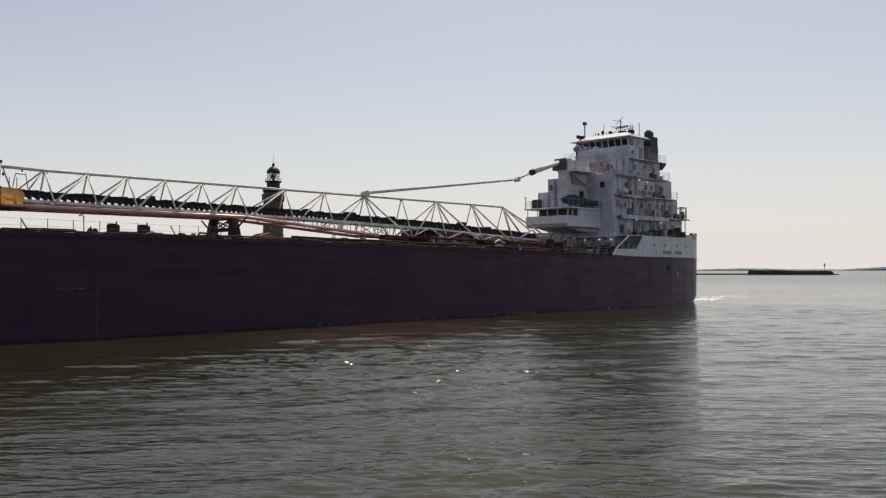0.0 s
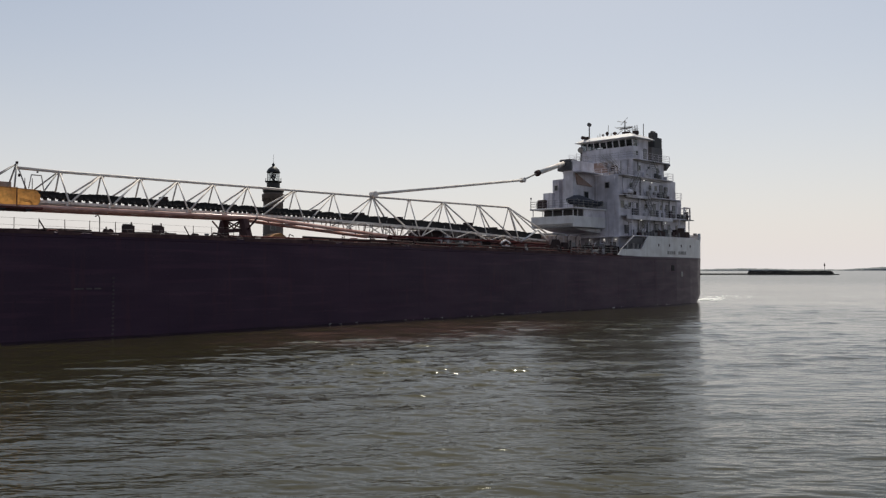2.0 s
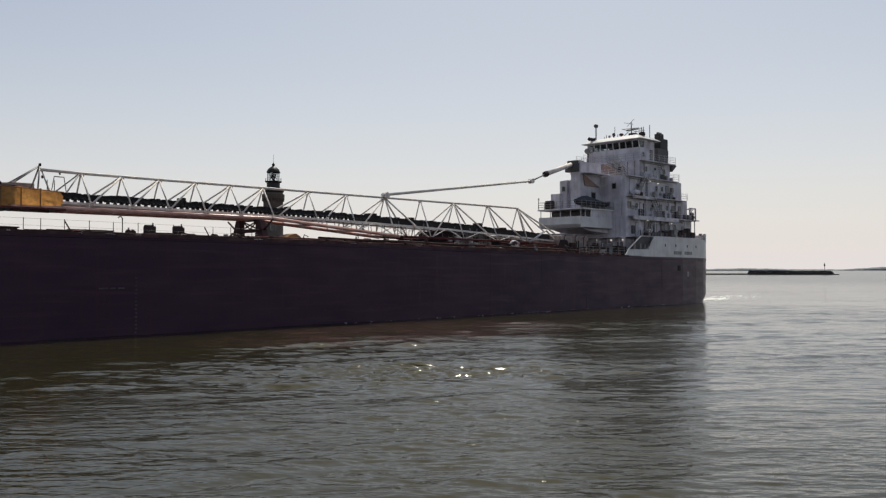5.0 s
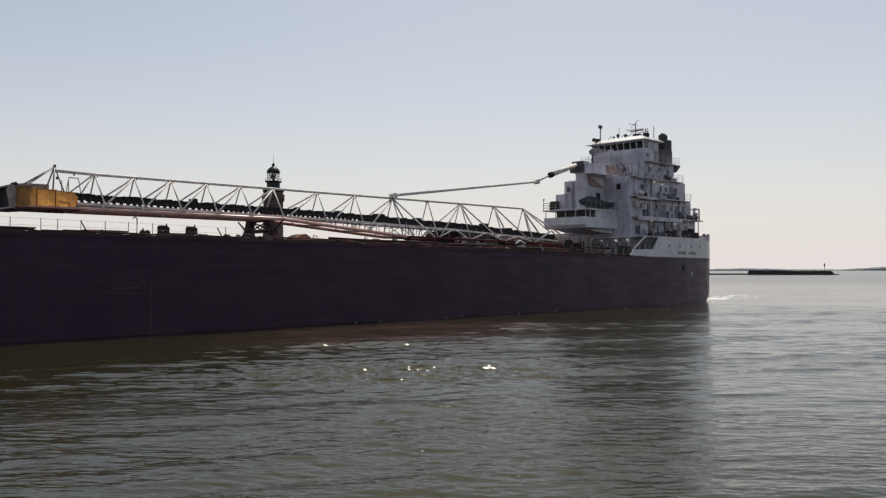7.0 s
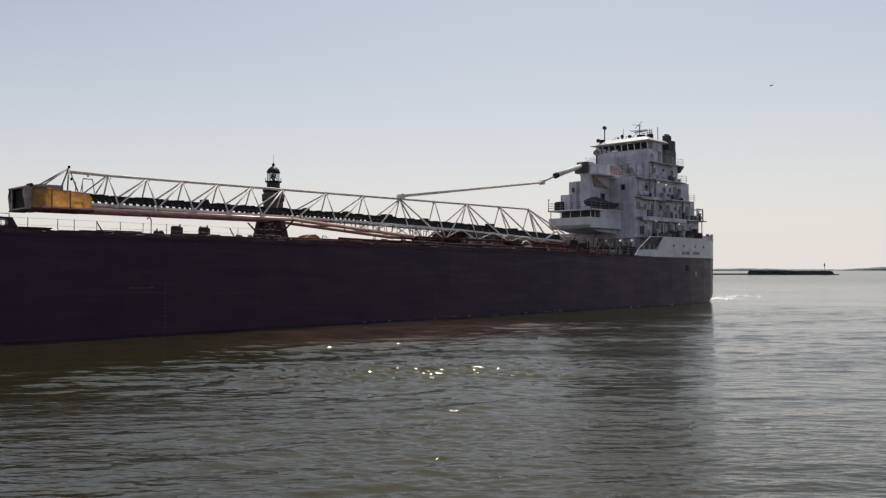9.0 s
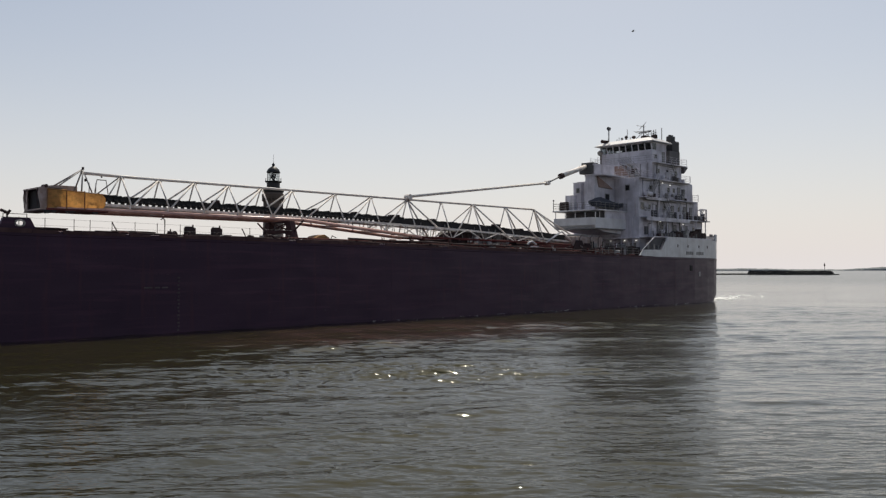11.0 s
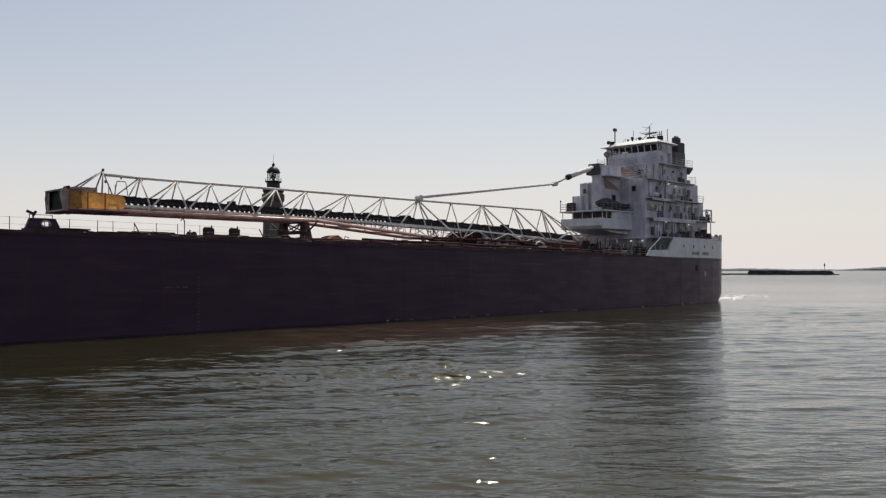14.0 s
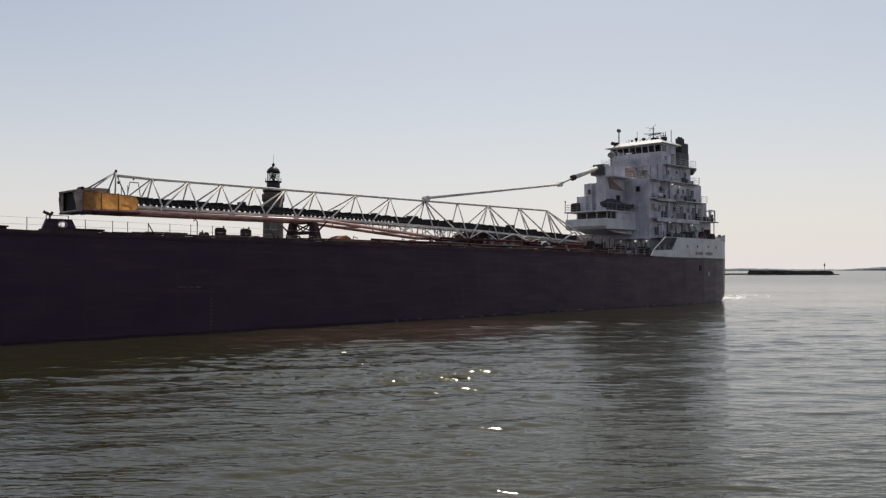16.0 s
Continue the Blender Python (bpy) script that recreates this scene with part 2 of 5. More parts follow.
def block(name, parent, mat, x0, x1, y0, y1, z0, z1, bevel=0.03, label=""):
    return part(name, box(B(), x0, x1, y0, y1, z0, z1, bevel), mat, parent, label)


def pipe(name, parent, mat, pts, r, seg=8, label=""):
    return part(name, path_tube(B(), pts, r, seg), mat, parent, label, smooth=seg > 6)


def loose(ob, label, category, group=""):
    """Gear that only stands or lies on the ship: a thing of its own that rides along."""
    ob.parent = None
    RIDERS.append(ob)
    return tagged(ob, label, category, group)


RIDERS = []      # loose things that ride on the ship


def railing(parent, pts, height=1.05, gap=1.6, mat=None, rails=3, r=0.03):
    """A run of guard rail: its rails as the part, each post below it."""
    mat = mat or WHITE
    bm = B()
    for k in range(rails):
        up = Vector((0, 0, height * (k + 1) / rails))
        path_tube(bm, [Vector(p) + up for p in pts], r * 0.8, 6)
    run = part("railing", bm, mat, parent)
    for a, b in zip(pts, pts[1:]):
        a, b = Vector(a), Vector(b)
        steps = max(1, round((b - a).length / gap))
        for k in range(steps + (1 if b == Vector(pts[-1]) else 0)):
            c = a.lerp(b, k / steps)
            part("post", tube(B(), c, c + Vector((0, 0, height)), r, 6), mat, run)
    return run


# ---- water ----
def waves(x, y, cell, seed):
    """Short wind waves with crests across the view, and the ship's low wash running in from the hull."""
    rng = np.random.RandomState(seed)
    z = np.zeros_like(x)
    gust = 0.85 + 0.3 * np.sin(0.21 * y + 0.05 * x) * np.sin(0.09 * x - 0.13 * y + 1.1) + 0.2 * np.sin(0.43 * y - 0.12 * x + 2)
    near = 1 / (1 + np.exp((x - 4) / 7))
    # calmer under the lee of the hull and in the smooth wake astern
    lee = np.clip((55.5 - (y - x) * math.sqrt(0.5)) / 11, 0, 1)
    gust = gust * (1 - 0.25 * np.clip(-4 * x / np.maximum(y, 5) - 1, 0, 1))
    gust = gust * (0.4 + 0.6 * lee) * (0.7 + 0.42 * np.exp(-((x / np.maximum(y, 5)) / 0.24) ** 2))
    for k in range(96):
        swell = k >= 84
        length = 2.6 + 2.6 * rng.rand() if swell else 0.3 * 26 ** (rng.rand() ** 1.55)
        ang = rng.normal(2.05, 0.13) if swell else rng.normal(1.5, 0.33)
        slope = 0.037 if swell else 0.0245 * (0.62 if length > 2.4 else 1.5 if length < 0.9 else 0.85)
        fade = np.clip((length / cell - 1.8) / 1.8, 0, 1)
        rip = 0.45 + 0.55 * near if swell else 0.85 + ((2.7 if length < 0.7 else 0.95) * np.exp(-(((y - 0.1 * x) - 44.5) / 4.5) ** 2) * np.exp(-((x + 1.5) / 8) ** 2) if length < 2.2 else 0)
        turn = 2 * math.pi / length * (x * math.cos(ang) + y * math.sin(ang)) + rng.rand() * 6.283 + 0.9 * np.sin(0.17 * x + 0.11 * y + k)
        s = np.sin(turn + 0.5 * np.sin(turn))      # steeper on the side turned to the quay
        z += slope * length / (2 * math.pi) * fade * rip * gust * (2 * ((s + 1) / 2) ** 1.4 - 1)
    return z * (0.7 + 0.3 * np.clip((y - 26) / 20, 0, 1))


def build_water(name, seed, reach, sides, label):
    """A fan of water, fine near the quay and coarse far off; sides closes it to a full disc."""
    radii, r = [9.0], 9.0
    while r < reach:
        r *= 1.0034 if r < 130 else 1.012 if r < 1500 else 1.06
        radii.append(r)
    front = [math.pi / 2 + radians(a) for a in np.linspace(-40, 40, 480)]
    rest = [math.pi / 2 + radians(a) for a in np.linspace(40, 320, 50)[1:-1]] if sides else []
    ang, rad = np.array(front + rest), np.array(radii)
    rr, aa = np.meshgrid(rad, ang, indexing="ij")
    x, y = rr * np.cos(aa), rr * np.sin(aa)
    z = waves(x, y, np.maximum(rr * np.where(rr < 130, 0.0034, 0.012), 0.03), seed)
    inside = np.clip((rr - 9.5) / 2, 0, 1) * np.clip((radians(39.5) - np.abs(aa - math.pi / 2)) / 0.03, 0, 1)
    if sides:
        z = z * inside
    else:
        inside = inside * np.clip((reach - rr) / 60, 0, 1)
        z = z * inside - 0.5 * (1 - inside)
    n, wrap = len(ang), len(ang) if sides else len(ang) - 1
    co = np.concatenate([[[0, 0, 0 if sides else -0.5]], np.stack([x, y, z], -1).reshape(-1, 3)])
    i, j = np.meshgrid(np.arange(len(rad) - 1), np.arange(wrap), indexing="ij")
    a, b = 1 + i * n + j, 1 + i * n + (j + 1) % n
    quads = np.stack([a, a + n, b + n, b], -1).reshape(-1, 4)
    tris = [(0, 1 + k, 1 + (k + 1) % n) for k in range(wrap)]
    me = bpy.data.meshes.new(name)
    me.from_pydata(co.tolist(), [], tris + quads.tolist())
    me.polygons.foreach_set("use_smooth", [True] * len(me.polygons))
    me.materials.append(WATER)
    return tagged(new(name, me), label, "water", kind="structure")


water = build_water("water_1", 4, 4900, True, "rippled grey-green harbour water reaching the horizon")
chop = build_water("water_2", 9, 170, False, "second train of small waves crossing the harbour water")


# ---- the ship; x runs from the bow (minus) to the stern (plus), y away from the camera's shore ----
def deck_z(x):
    return float(np.interp(x, [-70, 10, 50, 100, 130], [8.6, 7.92, 7.6, 6.95, 6.88]))


HALF = 10.4
ship = tagged(new("cargo_ship"), "lake freighter, dark red hull, white aft deckhouse, lattice unloading boom", "ship")


def half_width(x):
    return float(np.interp(x, [-69, -67, -63, -57, -50, -42, 106, 112, 117, 120.5, 123, 124.5, 125.2], [0.3, 2.6, 5.4, 8.0, 9.7, HALF, HALF, 10.2, 9.7, 9.1, 8.2, 6.9, 5.0]))


def build_hull():
    xs = [-69, -67, -65, -63, -60, -57, -53.5, -50, -46, -42] + list(np.arange(-36, 106, 6.0)) + [106, 109, 112, 114.5, 117, 119, 120.5, 122, 123, 123.8, 124.5, 124.9, 125.2]
    bm = B()
    rings = []
    for x in xs:
        w, d = half_width(x), deck_z(x)
        stern = max(0.0, (x - 119) / 6.2)
        prof = [(-w * 0.9 * (1 - 0.4 * stern), -2.5), (-w * (1 - 0.22 * stern), -0.6), (-w * (1 - 0.08 * stern), 0.3), (-w * (1 - 0.015 * stern), 1.1), (-w, d - 0.35), (-w - 0.03, d - 0.3), (-w - 0.03, d), (-w + 0.35, d)]
        ring = prof + [(-y, z) for y, z in reversed(prof)]
        rings.append([bm.verts.new((x, y, z)) for y, z in ring])
    for a, b in zip(rings, rings[1:]):
        for k in range(len(a) - 1):
            bm.faces.new((a[k], a[k + 1], b[k + 1], b[k]))
    bm.faces.new(rings[0])
    bm.faces.new(rings[-1])
    hull = part("hull", bm, HULL, ship, "dark oxide red welded steel hull, scuffed and streaked")
    bm = B()
    tops = [[bm.verts.new((x, s * (half_width(x) - 0.3), deck_z(x) - 0.05)) for s in (-1, 1)] for x in xs]
    for a, b in zip(tops, tops[1:]):
        bm.faces.new((a[0], a[1], b[1], b[0]))
    part("deck", bm, DECK, ship, "weathered red deck plating")
    return hull


hull = build_hull()


def hull_details():
    y = -HALF - 0.012
    # plate seams: butts and strakes
    for z in (1.3, 3.0, 4.7, 6.1):
        block("weld_seam", hull, HULL, -38, 106, y, y + 0.03, z - 0.02, z + 0.02, 0)
    for x in np.arange(-34, 106, 9.3):
        block("weld_seam", hull, HULL, x - 0.015, x + 0.015, y + 0.006, y + 0.03, -0.5, deck_z(x) - 0.4, 0)
    # draught figures, too worn to read
    for k in range(15):
        block("draught_mark", hull, MARK, 26.44 + 0.05 * (k % 2), 26.64 - 0.04 * (k % 3 == 0), y - 0.006, y + 0.02, 0.12 + 0.305 * k, 0.26 + 0.305 * k, 0, "worn pale draught mark")
    for x0, x1 in ((23.6, 24.3), (24.5, 24.9), (25.1, 25.6)):
        block("stencil_bar", hull, MARK, x0, x1, y - 0.006, y + 0.02, 3.62, 3.74, 0)
    # gunwale bar along the deck edge
    for s in (-1, 1):
        pipe("gunwale_bar", hull, HULL, [(x, s * (HALF + 0.02), deck_z(x) + 0.02) for x in (-40, -15, 10, 30, 50, 75, 100)], 0.05, 8, "rounded dark gunwale bar")
    # stern: ports and badge-like plates below the bulwark
    for x, z, w in ((110.8, 5.35, 0.42), (113.8, 4.5, 0.27)):
        wy = half_width(x)
        block("hull_port" if w > 0.3 else "hull_plate", hull, SHADE if w > 0.3 else GREY, x - w, x + w, -wy - 0.06, -wy + 0.12, z - w * (1 if w > 0.3 else 1.7), z + w, 0.05)


hull_details()


# ---- foredeck ----
def hatch(x0, x1):
    d = deck_z((x0 + x1) / 2)
    c = block("hatch_coaming", ship, DARK, x0, x1, -6.3, 6.3, d - 0.3, d + 0.4, 0.04, "low dark steel hatch coaming")
    bm = B()
    box(bm, x0 - 0.1, x1 + 0.1, -6.45, 6.45, d + 0.41, d + 0.52, 0.05)
    for y in np.arange(-5.4, 5.5, 1.8):
        box(bm, x0 + 0.1, x1 - 0.1, y - 0.06, y + 0.06, d + 0.52, d + 0.58)
    part("hatch_cover", bm, DARK, c, "ribbed one-piece steel hatch cover")


for hx in np.arange(-50, 62, 7.3):
    hatch(hx, hx + 3.4)

# fairlead bulwarks on the deck edge
for fx, nm in ((13.0, 1), (5.2, 0)):
    d = deck_z(fx)
    y0, y1 = -HALF - 0.02, -HALF + 0.3
    hx0, hx1, hz0, hz1 = fx + 1.0, fx + 1.6, d + 0.36, d + 0.74
    bm = prism(B(), [(fx - 0.2, d - 0.05), (fx + 0.2, d + 0.95), (hx0, d + 0.95), (hx0, d - 0.05)], "y", y0, y1)
    prism(bm, [(hx1, d - 0.05), (hx1, d + 0.95), (fx + 2.0, d + 0.95), (fx + 2.5, d - 0.05)], "y", y0, y1)
    box(bm, hx0, hx1, y0, y1, d - 0.05, hz0)
    box(bm, hx0, hx1, y0, y1, hz1, d + 0.95)
    f = part("fairlead_bulwark", bm, HULL, ship, "dark raised bulwark with an open mooring chock")
    bm = path_tube(B(), [((hx0 + hx1) / 2 + 0.33 * math.cos(a), y0 - 0.02, (hz0 + hz1) / 2 + 0.22 * math.sin(a)) for a in np.linspace(0, 2 * math.pi, 13)], 0.06, 6)
    part("mooring_chock", bm, GREY, f, "worn mooring chock ring")
    railing(ship, [(fx + 0.3, -HALF + 0.4, d + 0.95), (fx + 1.9, -HALF + 0.4, d + 0.95)], 0.28, 1.9, DARK, 1)
    vx = fx + 0.7
    bm = tube(B(), (vx, -9.6, d), (vx, -9.6, d + 1.35), 0.07)
    path_tube(bm, [(vx + 0.05, -9.6, d + 1.3), (vx - 0.45, -9.6, d + 1.5)], 0.11)
    path_tube(bm, [(vx, -9.6, d + 1.2), (vx + 0.2, -9.6, d + 1.5)], 0.1)
    part("deck_vent", bm, DARK, ship, "small gooseneck deck vent")

# guard wire and stanchions along the deck edge
bm = B()
for zz in (0.5, 1.0):
    path_tube(bm, [(x, -9.9, deck_z(x) + zz) for x in (-38, -10, 10, 30, 38)], 0.009, 5)
wire = part("guard_wire", bm, GREY, ship, "thin wire guard along the deck edge")
for x in list(np.arange(-36, 16, 2.4)) + [16.2, 18.3, 19.5, 21.2, 23.05, 24.9, 26.9, 29.9, 33.5, 35.2, 37.3]:
    part("stanchion", tube(B(), (x, -9.9, deck_z(x)), (x, -9.9, deck_z(x) + 1.05), 0.028, 6), DARK, wire)
for x in (21.2, 32.7):
    d = deck_z(x)
    pipe("stanchion_stay", wire, DARK, [(x, -9.9, d + 0.95), (x + 0.5, -9.9, d + 0.1)], 0.05)
pipe("gooseneck_vent", ship, DARK, [(26.2, -8.6, deck_z(26)), (26.2, -8.6, 9.2), (26.05, -8.6, 9.4), (25.85, -8.6, 9.25)], 0.05, 8, "slim gooseneck air pipe")


def winch(x0, x1, top):
    d = deck_z(x0)
    w = block("mooring_winch", ship, DARK, x0, x1, -8.3, -7.8, d - 0.05, top - 0.1, 0.06, "dark boxed mooring winch on deck")
    part("winch_lid", box(B(), x0 + 0.05, x1 - 0.15, -8.25, -7.85, top - 0.1, top, 0.03), DARK, w)
    part("winch_drum", tube(B(), (x0 + 0.3, -8.7, d + 0.3), (x0 + 0.3, -8.5, d + 0.3), 0.25, 14), DARK, w)
    pipe("lifting_eye", w, DARK, [(x1 - 0.3, -8.3, top), (x1 - 0.3, -8.3, top + 0.16)], 0.06)


winch(26.75, 27.15, 8.35)
winch(28.3, 29.2, 8.8)
winch(30.85, 31.75, 8.8)

# hoses and small gear lying by the deck edge
for k, (gx, gw, gh) in enumerate(((33.6, 1.2, 0.4), (35.4, 1.6, 0.55), (38.0, 0.9, 0.35), (47.5, 1.5, 0.3), (53.0, 2.0, 0.28), (58.5, 1.4, 0.35))):
    d = deck_z(gx)
    loose(pipe("deck_hose", None, DARK, [(gx, -9.0, d), (gx + gw * 0.3, -9.0, d + gh), (gx + gw * 0.7, -8.9, d + gh * 0.9), (gx + gw, -8.9, d)], 0.09, 8), "dark rubber hose arched over the deck edge", "hose", "hoses along the deck edge")

# red service pipes on brackets along the deck edge
for yy, zz, r, x0 in ((-9.3, 0.5, 0.1, 45), (-8.7, 0.38, 0.08, 38), (-9.6, 0.2, 0.07, 20)):
    pp = pipe("service_pipe", ship, RED if yy == -8.7 else DARK, [(x, yy + 0.05 * math.sin(0.9 * x), deck_z(x) + zz + 0.03 * math.sin(0.53 * x + yy)) for x in np.arange(x0, 93, 2.0)], r, 8, "rusty service pipe along the deck")
    for x in np.arange(x0 + 1, 92, 4.5):
        block("pipe_bracket", pp, RED, x - 0.06, x + 0.06, yy - 0.1, yy + 0.1, deck_z(x) - 0.04, deck_z(x) + zz, 0)
# valves, boxes and drums between the pipes
rnd = random.Random(3)
for x in np.arange(50, 93, 2.3):
    d = deck_z(x)
    h, w = rnd.uniform(0.35, 0.8), rnd.uniform(0.25, 0.7)
    m = rnd.choice((RED, DARK, DARK, WHITE, GREY))
    if rnd.random() < 0.45:
        part("deck_valve", path_tube(tube(B(), (x, -8.1, d - 0.03), (x, -8.1, d + h), 0.12, 10), [(x - 0.3, -8.1, d + h), (x + 0.3, -8.1, d + h)], 0.05), m, ship, "small upright deck valve")
    else:
        k = block("deck_locker", None, m, x, x + w * 1.6, -8.3, -7.6, d - 0.03, d + h, 0.05)
        block("locker_lid", k, m, x - 0.03, x + w * 1.6 + 0.03, -8.34, -7.58, d + h, d + h + 0.05, 0.02)
        loose(k, {RED: "red", DARK: "dark", WHITE: "white", GREY: "grey"}[m] + " steel locker standing on the main deck", "locker", "lockers on the main deck")


# low fittings that break the deck edge: bollards, rollers, plates and valve heads
rnd = random.Random(21)
x = 16.5
while x < 95:
    d, h, yy = deck_z(x), rnd.uniform(0.12, 0.42), -10.0 + rnd.uniform(0, 0.7)
    m = rnd.choice((DARK, DARK, DECK, RED, GREY))
    if rnd.random() < 0.35:
        f = part("bollard", lathe(B(), [(0.16, d - 0.03), (0.13, d + h * 0.7), (0.2, d + h * 0.8), (0.18, d + h)], x, yy, 10), m, ship, "small mooring bollard at the deck edge")
        part("bollard_cap", tube(B(), (x, yy, d + h), (x, yy, d + h + 0.04), 0.21, 10), m, f)
    elif rnd.random() < 0.5:
        w = rnd.uniform(0.4, 1.6)
        block("deck_fitting", ship, m, x, x + w, yy - 0.15, yy + 0.2, d - 0.03, d + h * 0.8, 0.03, "low steel deck fitting")
    else:
        w = rnd.uniform(0.5, 1.4)
        loose(pipe("deck_hose", None, m, [(x, yy, d), (x + w * 0.25, yy, d + h), (x + w * 0.75, yy + 0.1, d + h * rnd.uniform(0.6, 1)), (x + w, yy, d)], 0.05, 7), "thin looped hose lying at the deck edge", "hose", "hoses along the deck edge")
    x += rnd.uniform(0.8, 2.2)

# rust-brown strips added along the deck edge: grazing sunlight put into colour, with gaps
rnd = random.Random(77)
x = 8.0
while x < 95:
    w = rnd.uniform(1.2, 5.5)
    d0, d1, h = deck_z(x), deck_z(min(x + w, 95.6)), rnd.uniform(0.09, 0.2)
    part("deck_edge_sunlight", prism(B(), [(x, d0 - 0.12), (x + w, d1 - 0.12), (x + w, d1 + h * rnd.uniform(0.3, 1)), (x, d0 + h)], "y", -HALF - 0.07, -HALF + 0.12), RUST_BROWN, ship, "rust-brown strip added as the sunlight grazing the deck edge")
    x += w + rnd.choice((0.04, 0.04, 0.3, 0.8))
# piled gear between the service pipes, mostly red and rusty
for k in range(75):
    x = rnd.uniform(52, 93)
    y, d, h, w = rnd.uniform(-9.5, -4.5), deck_z(x), rnd.uniform(0.2, 0.95), rnd.uniform(0.12, 0.5)
    m, kind = rnd.choice((RED, RED, DECK, DARK, DARK, RUST_BROWN, GREY)), rnd.random()
    if kind < 0.4:
        g = block("pipe_box", ship, m, x - w, x + w, y - 0.25, y + 0.25, d - 0.04, d + h * 0.8, 0.05, "rusty steel box on the main deck")
        block("box_lid", g, m, x - w - 0.03, x + w + 0.03, y - 0.28, y + 0.28, d + h * 0.8, d + h * 0.8 + 0.05, 0.02)
    elif kind < 0.7:
        pipe("branch_pipe", ship, m, [(x, y, d - 0.04), (x, y, d + h * 0.8), (x + 0.15, y, d + h), (x + 2.2 * w, y, d + h), (x + 2.2 * w + 0.12, y, d + h * 0.8), (x + 2.2 * w + 0.12, y, d - 0.04)], rnd.uniform(0.04, 0.09), 8, "bent branch pipe on the main deck")
    else:
        g = part("hand_wheel", path_tube(B(), [(x + 0.2 * math.cos(a), y, d + h + 0.2 * math.sin(a)) for a in np.linspace(0, 2 * math.pi, 11)], 0.03, 6), m, ship, "valve hand wheel on a spindle")
        part("spindle", tube(B(), (x, y + 0.05, d - 0.04), (x, y + 0.05, d + h + 0.05), 0.06, 8), m, g)

# ---- boom cradle and deck machinery under the boom ----
def cradle():
    d = deck_z(42)
    x0, x1 = 43.0, 43.6
    c = block("boom_cradle", ship, RUST_BROWN, x0, x1, -2.6, 2.6, 8.85, 9.2, 0.04, "rust-brown portal boom rest with crossed bracing")
    for k in (-1, 1):
        part("cradle_pillar", prism(B(), [(k * 1.35, d - 0.05), (k * 1.55, 10.1), (k * 2.2, 10.1), (k * 3.2, d - 0.05)], "x", x0, x1), RUST_BROWN, c)
        pipe("cradle_stay", c, RUST_BROWN, [(43.3, k * 2.6, 9.1), (43.3, k * 4.2, 10.1)], 0.09, 8)
        for xx in (42.6, 44.0):
            pipe("cradle_foot", c, RUST_BROWN, [(43.3, k * 2.3, 8.9), (xx, k * 2.4, d - 0.02)], 0.09, 8)
        pipe("cradle_brace", c, RUST_BROWN, [(43.3, -k * 1.4, 9.2), (43.3, k * 1.5, 10.05)], 0.08, 8)
        pipe("cradle_brace", c, RUST_BROWN, [(43.3, 0, 9.2), (43.3, k * 1.5, 10.05)], 0.07, 8)
    pipe("saddle", c, RUST_BROWN, [(43.3, -2.2, 10.05), (43.3, 2.2, 10.05)], 0.1)
    # slender stay that slants up ahead of the rest
    pipe("cradle_stay", c, GREY, [(33.0, -2.4, deck_z(33) + 0.1), (34.6, -2.4, 8.6), (36.6, -2.4, deck_z(36) + 0.1)], 0.05)


cradle()


def tractor():
    """The orange deck winch beside the boom rest."""
    d = deck_z(46)
    t = part("hatch_winch", prism(B(), [(45.3, d), (45.5, d + 0.7), (46.0, d + 1.0), (46.7, d + 1.15), (47.2, d + 0.9), (47.6, d + 0.5), (47.7, d)], "y", -3.2, -1.4), OCHRE, None)
    loose(t, "orange enamelled hatch winch with a rounded hood beside the boom rest", "winch")
    for x in (45.9, 47.1):
        part("drum", tube(B(), (x, -3.5, d + 0.35), (x, -3.2, d + 0.35), 0.32, 14), DARK, t)
    pipe("lever", t, DARK, [(47.9, -2.4, d), (48.3, -2.4, d + 1.1), (48.8, -2.4, d + 0.9)], 0.05)


tractor()


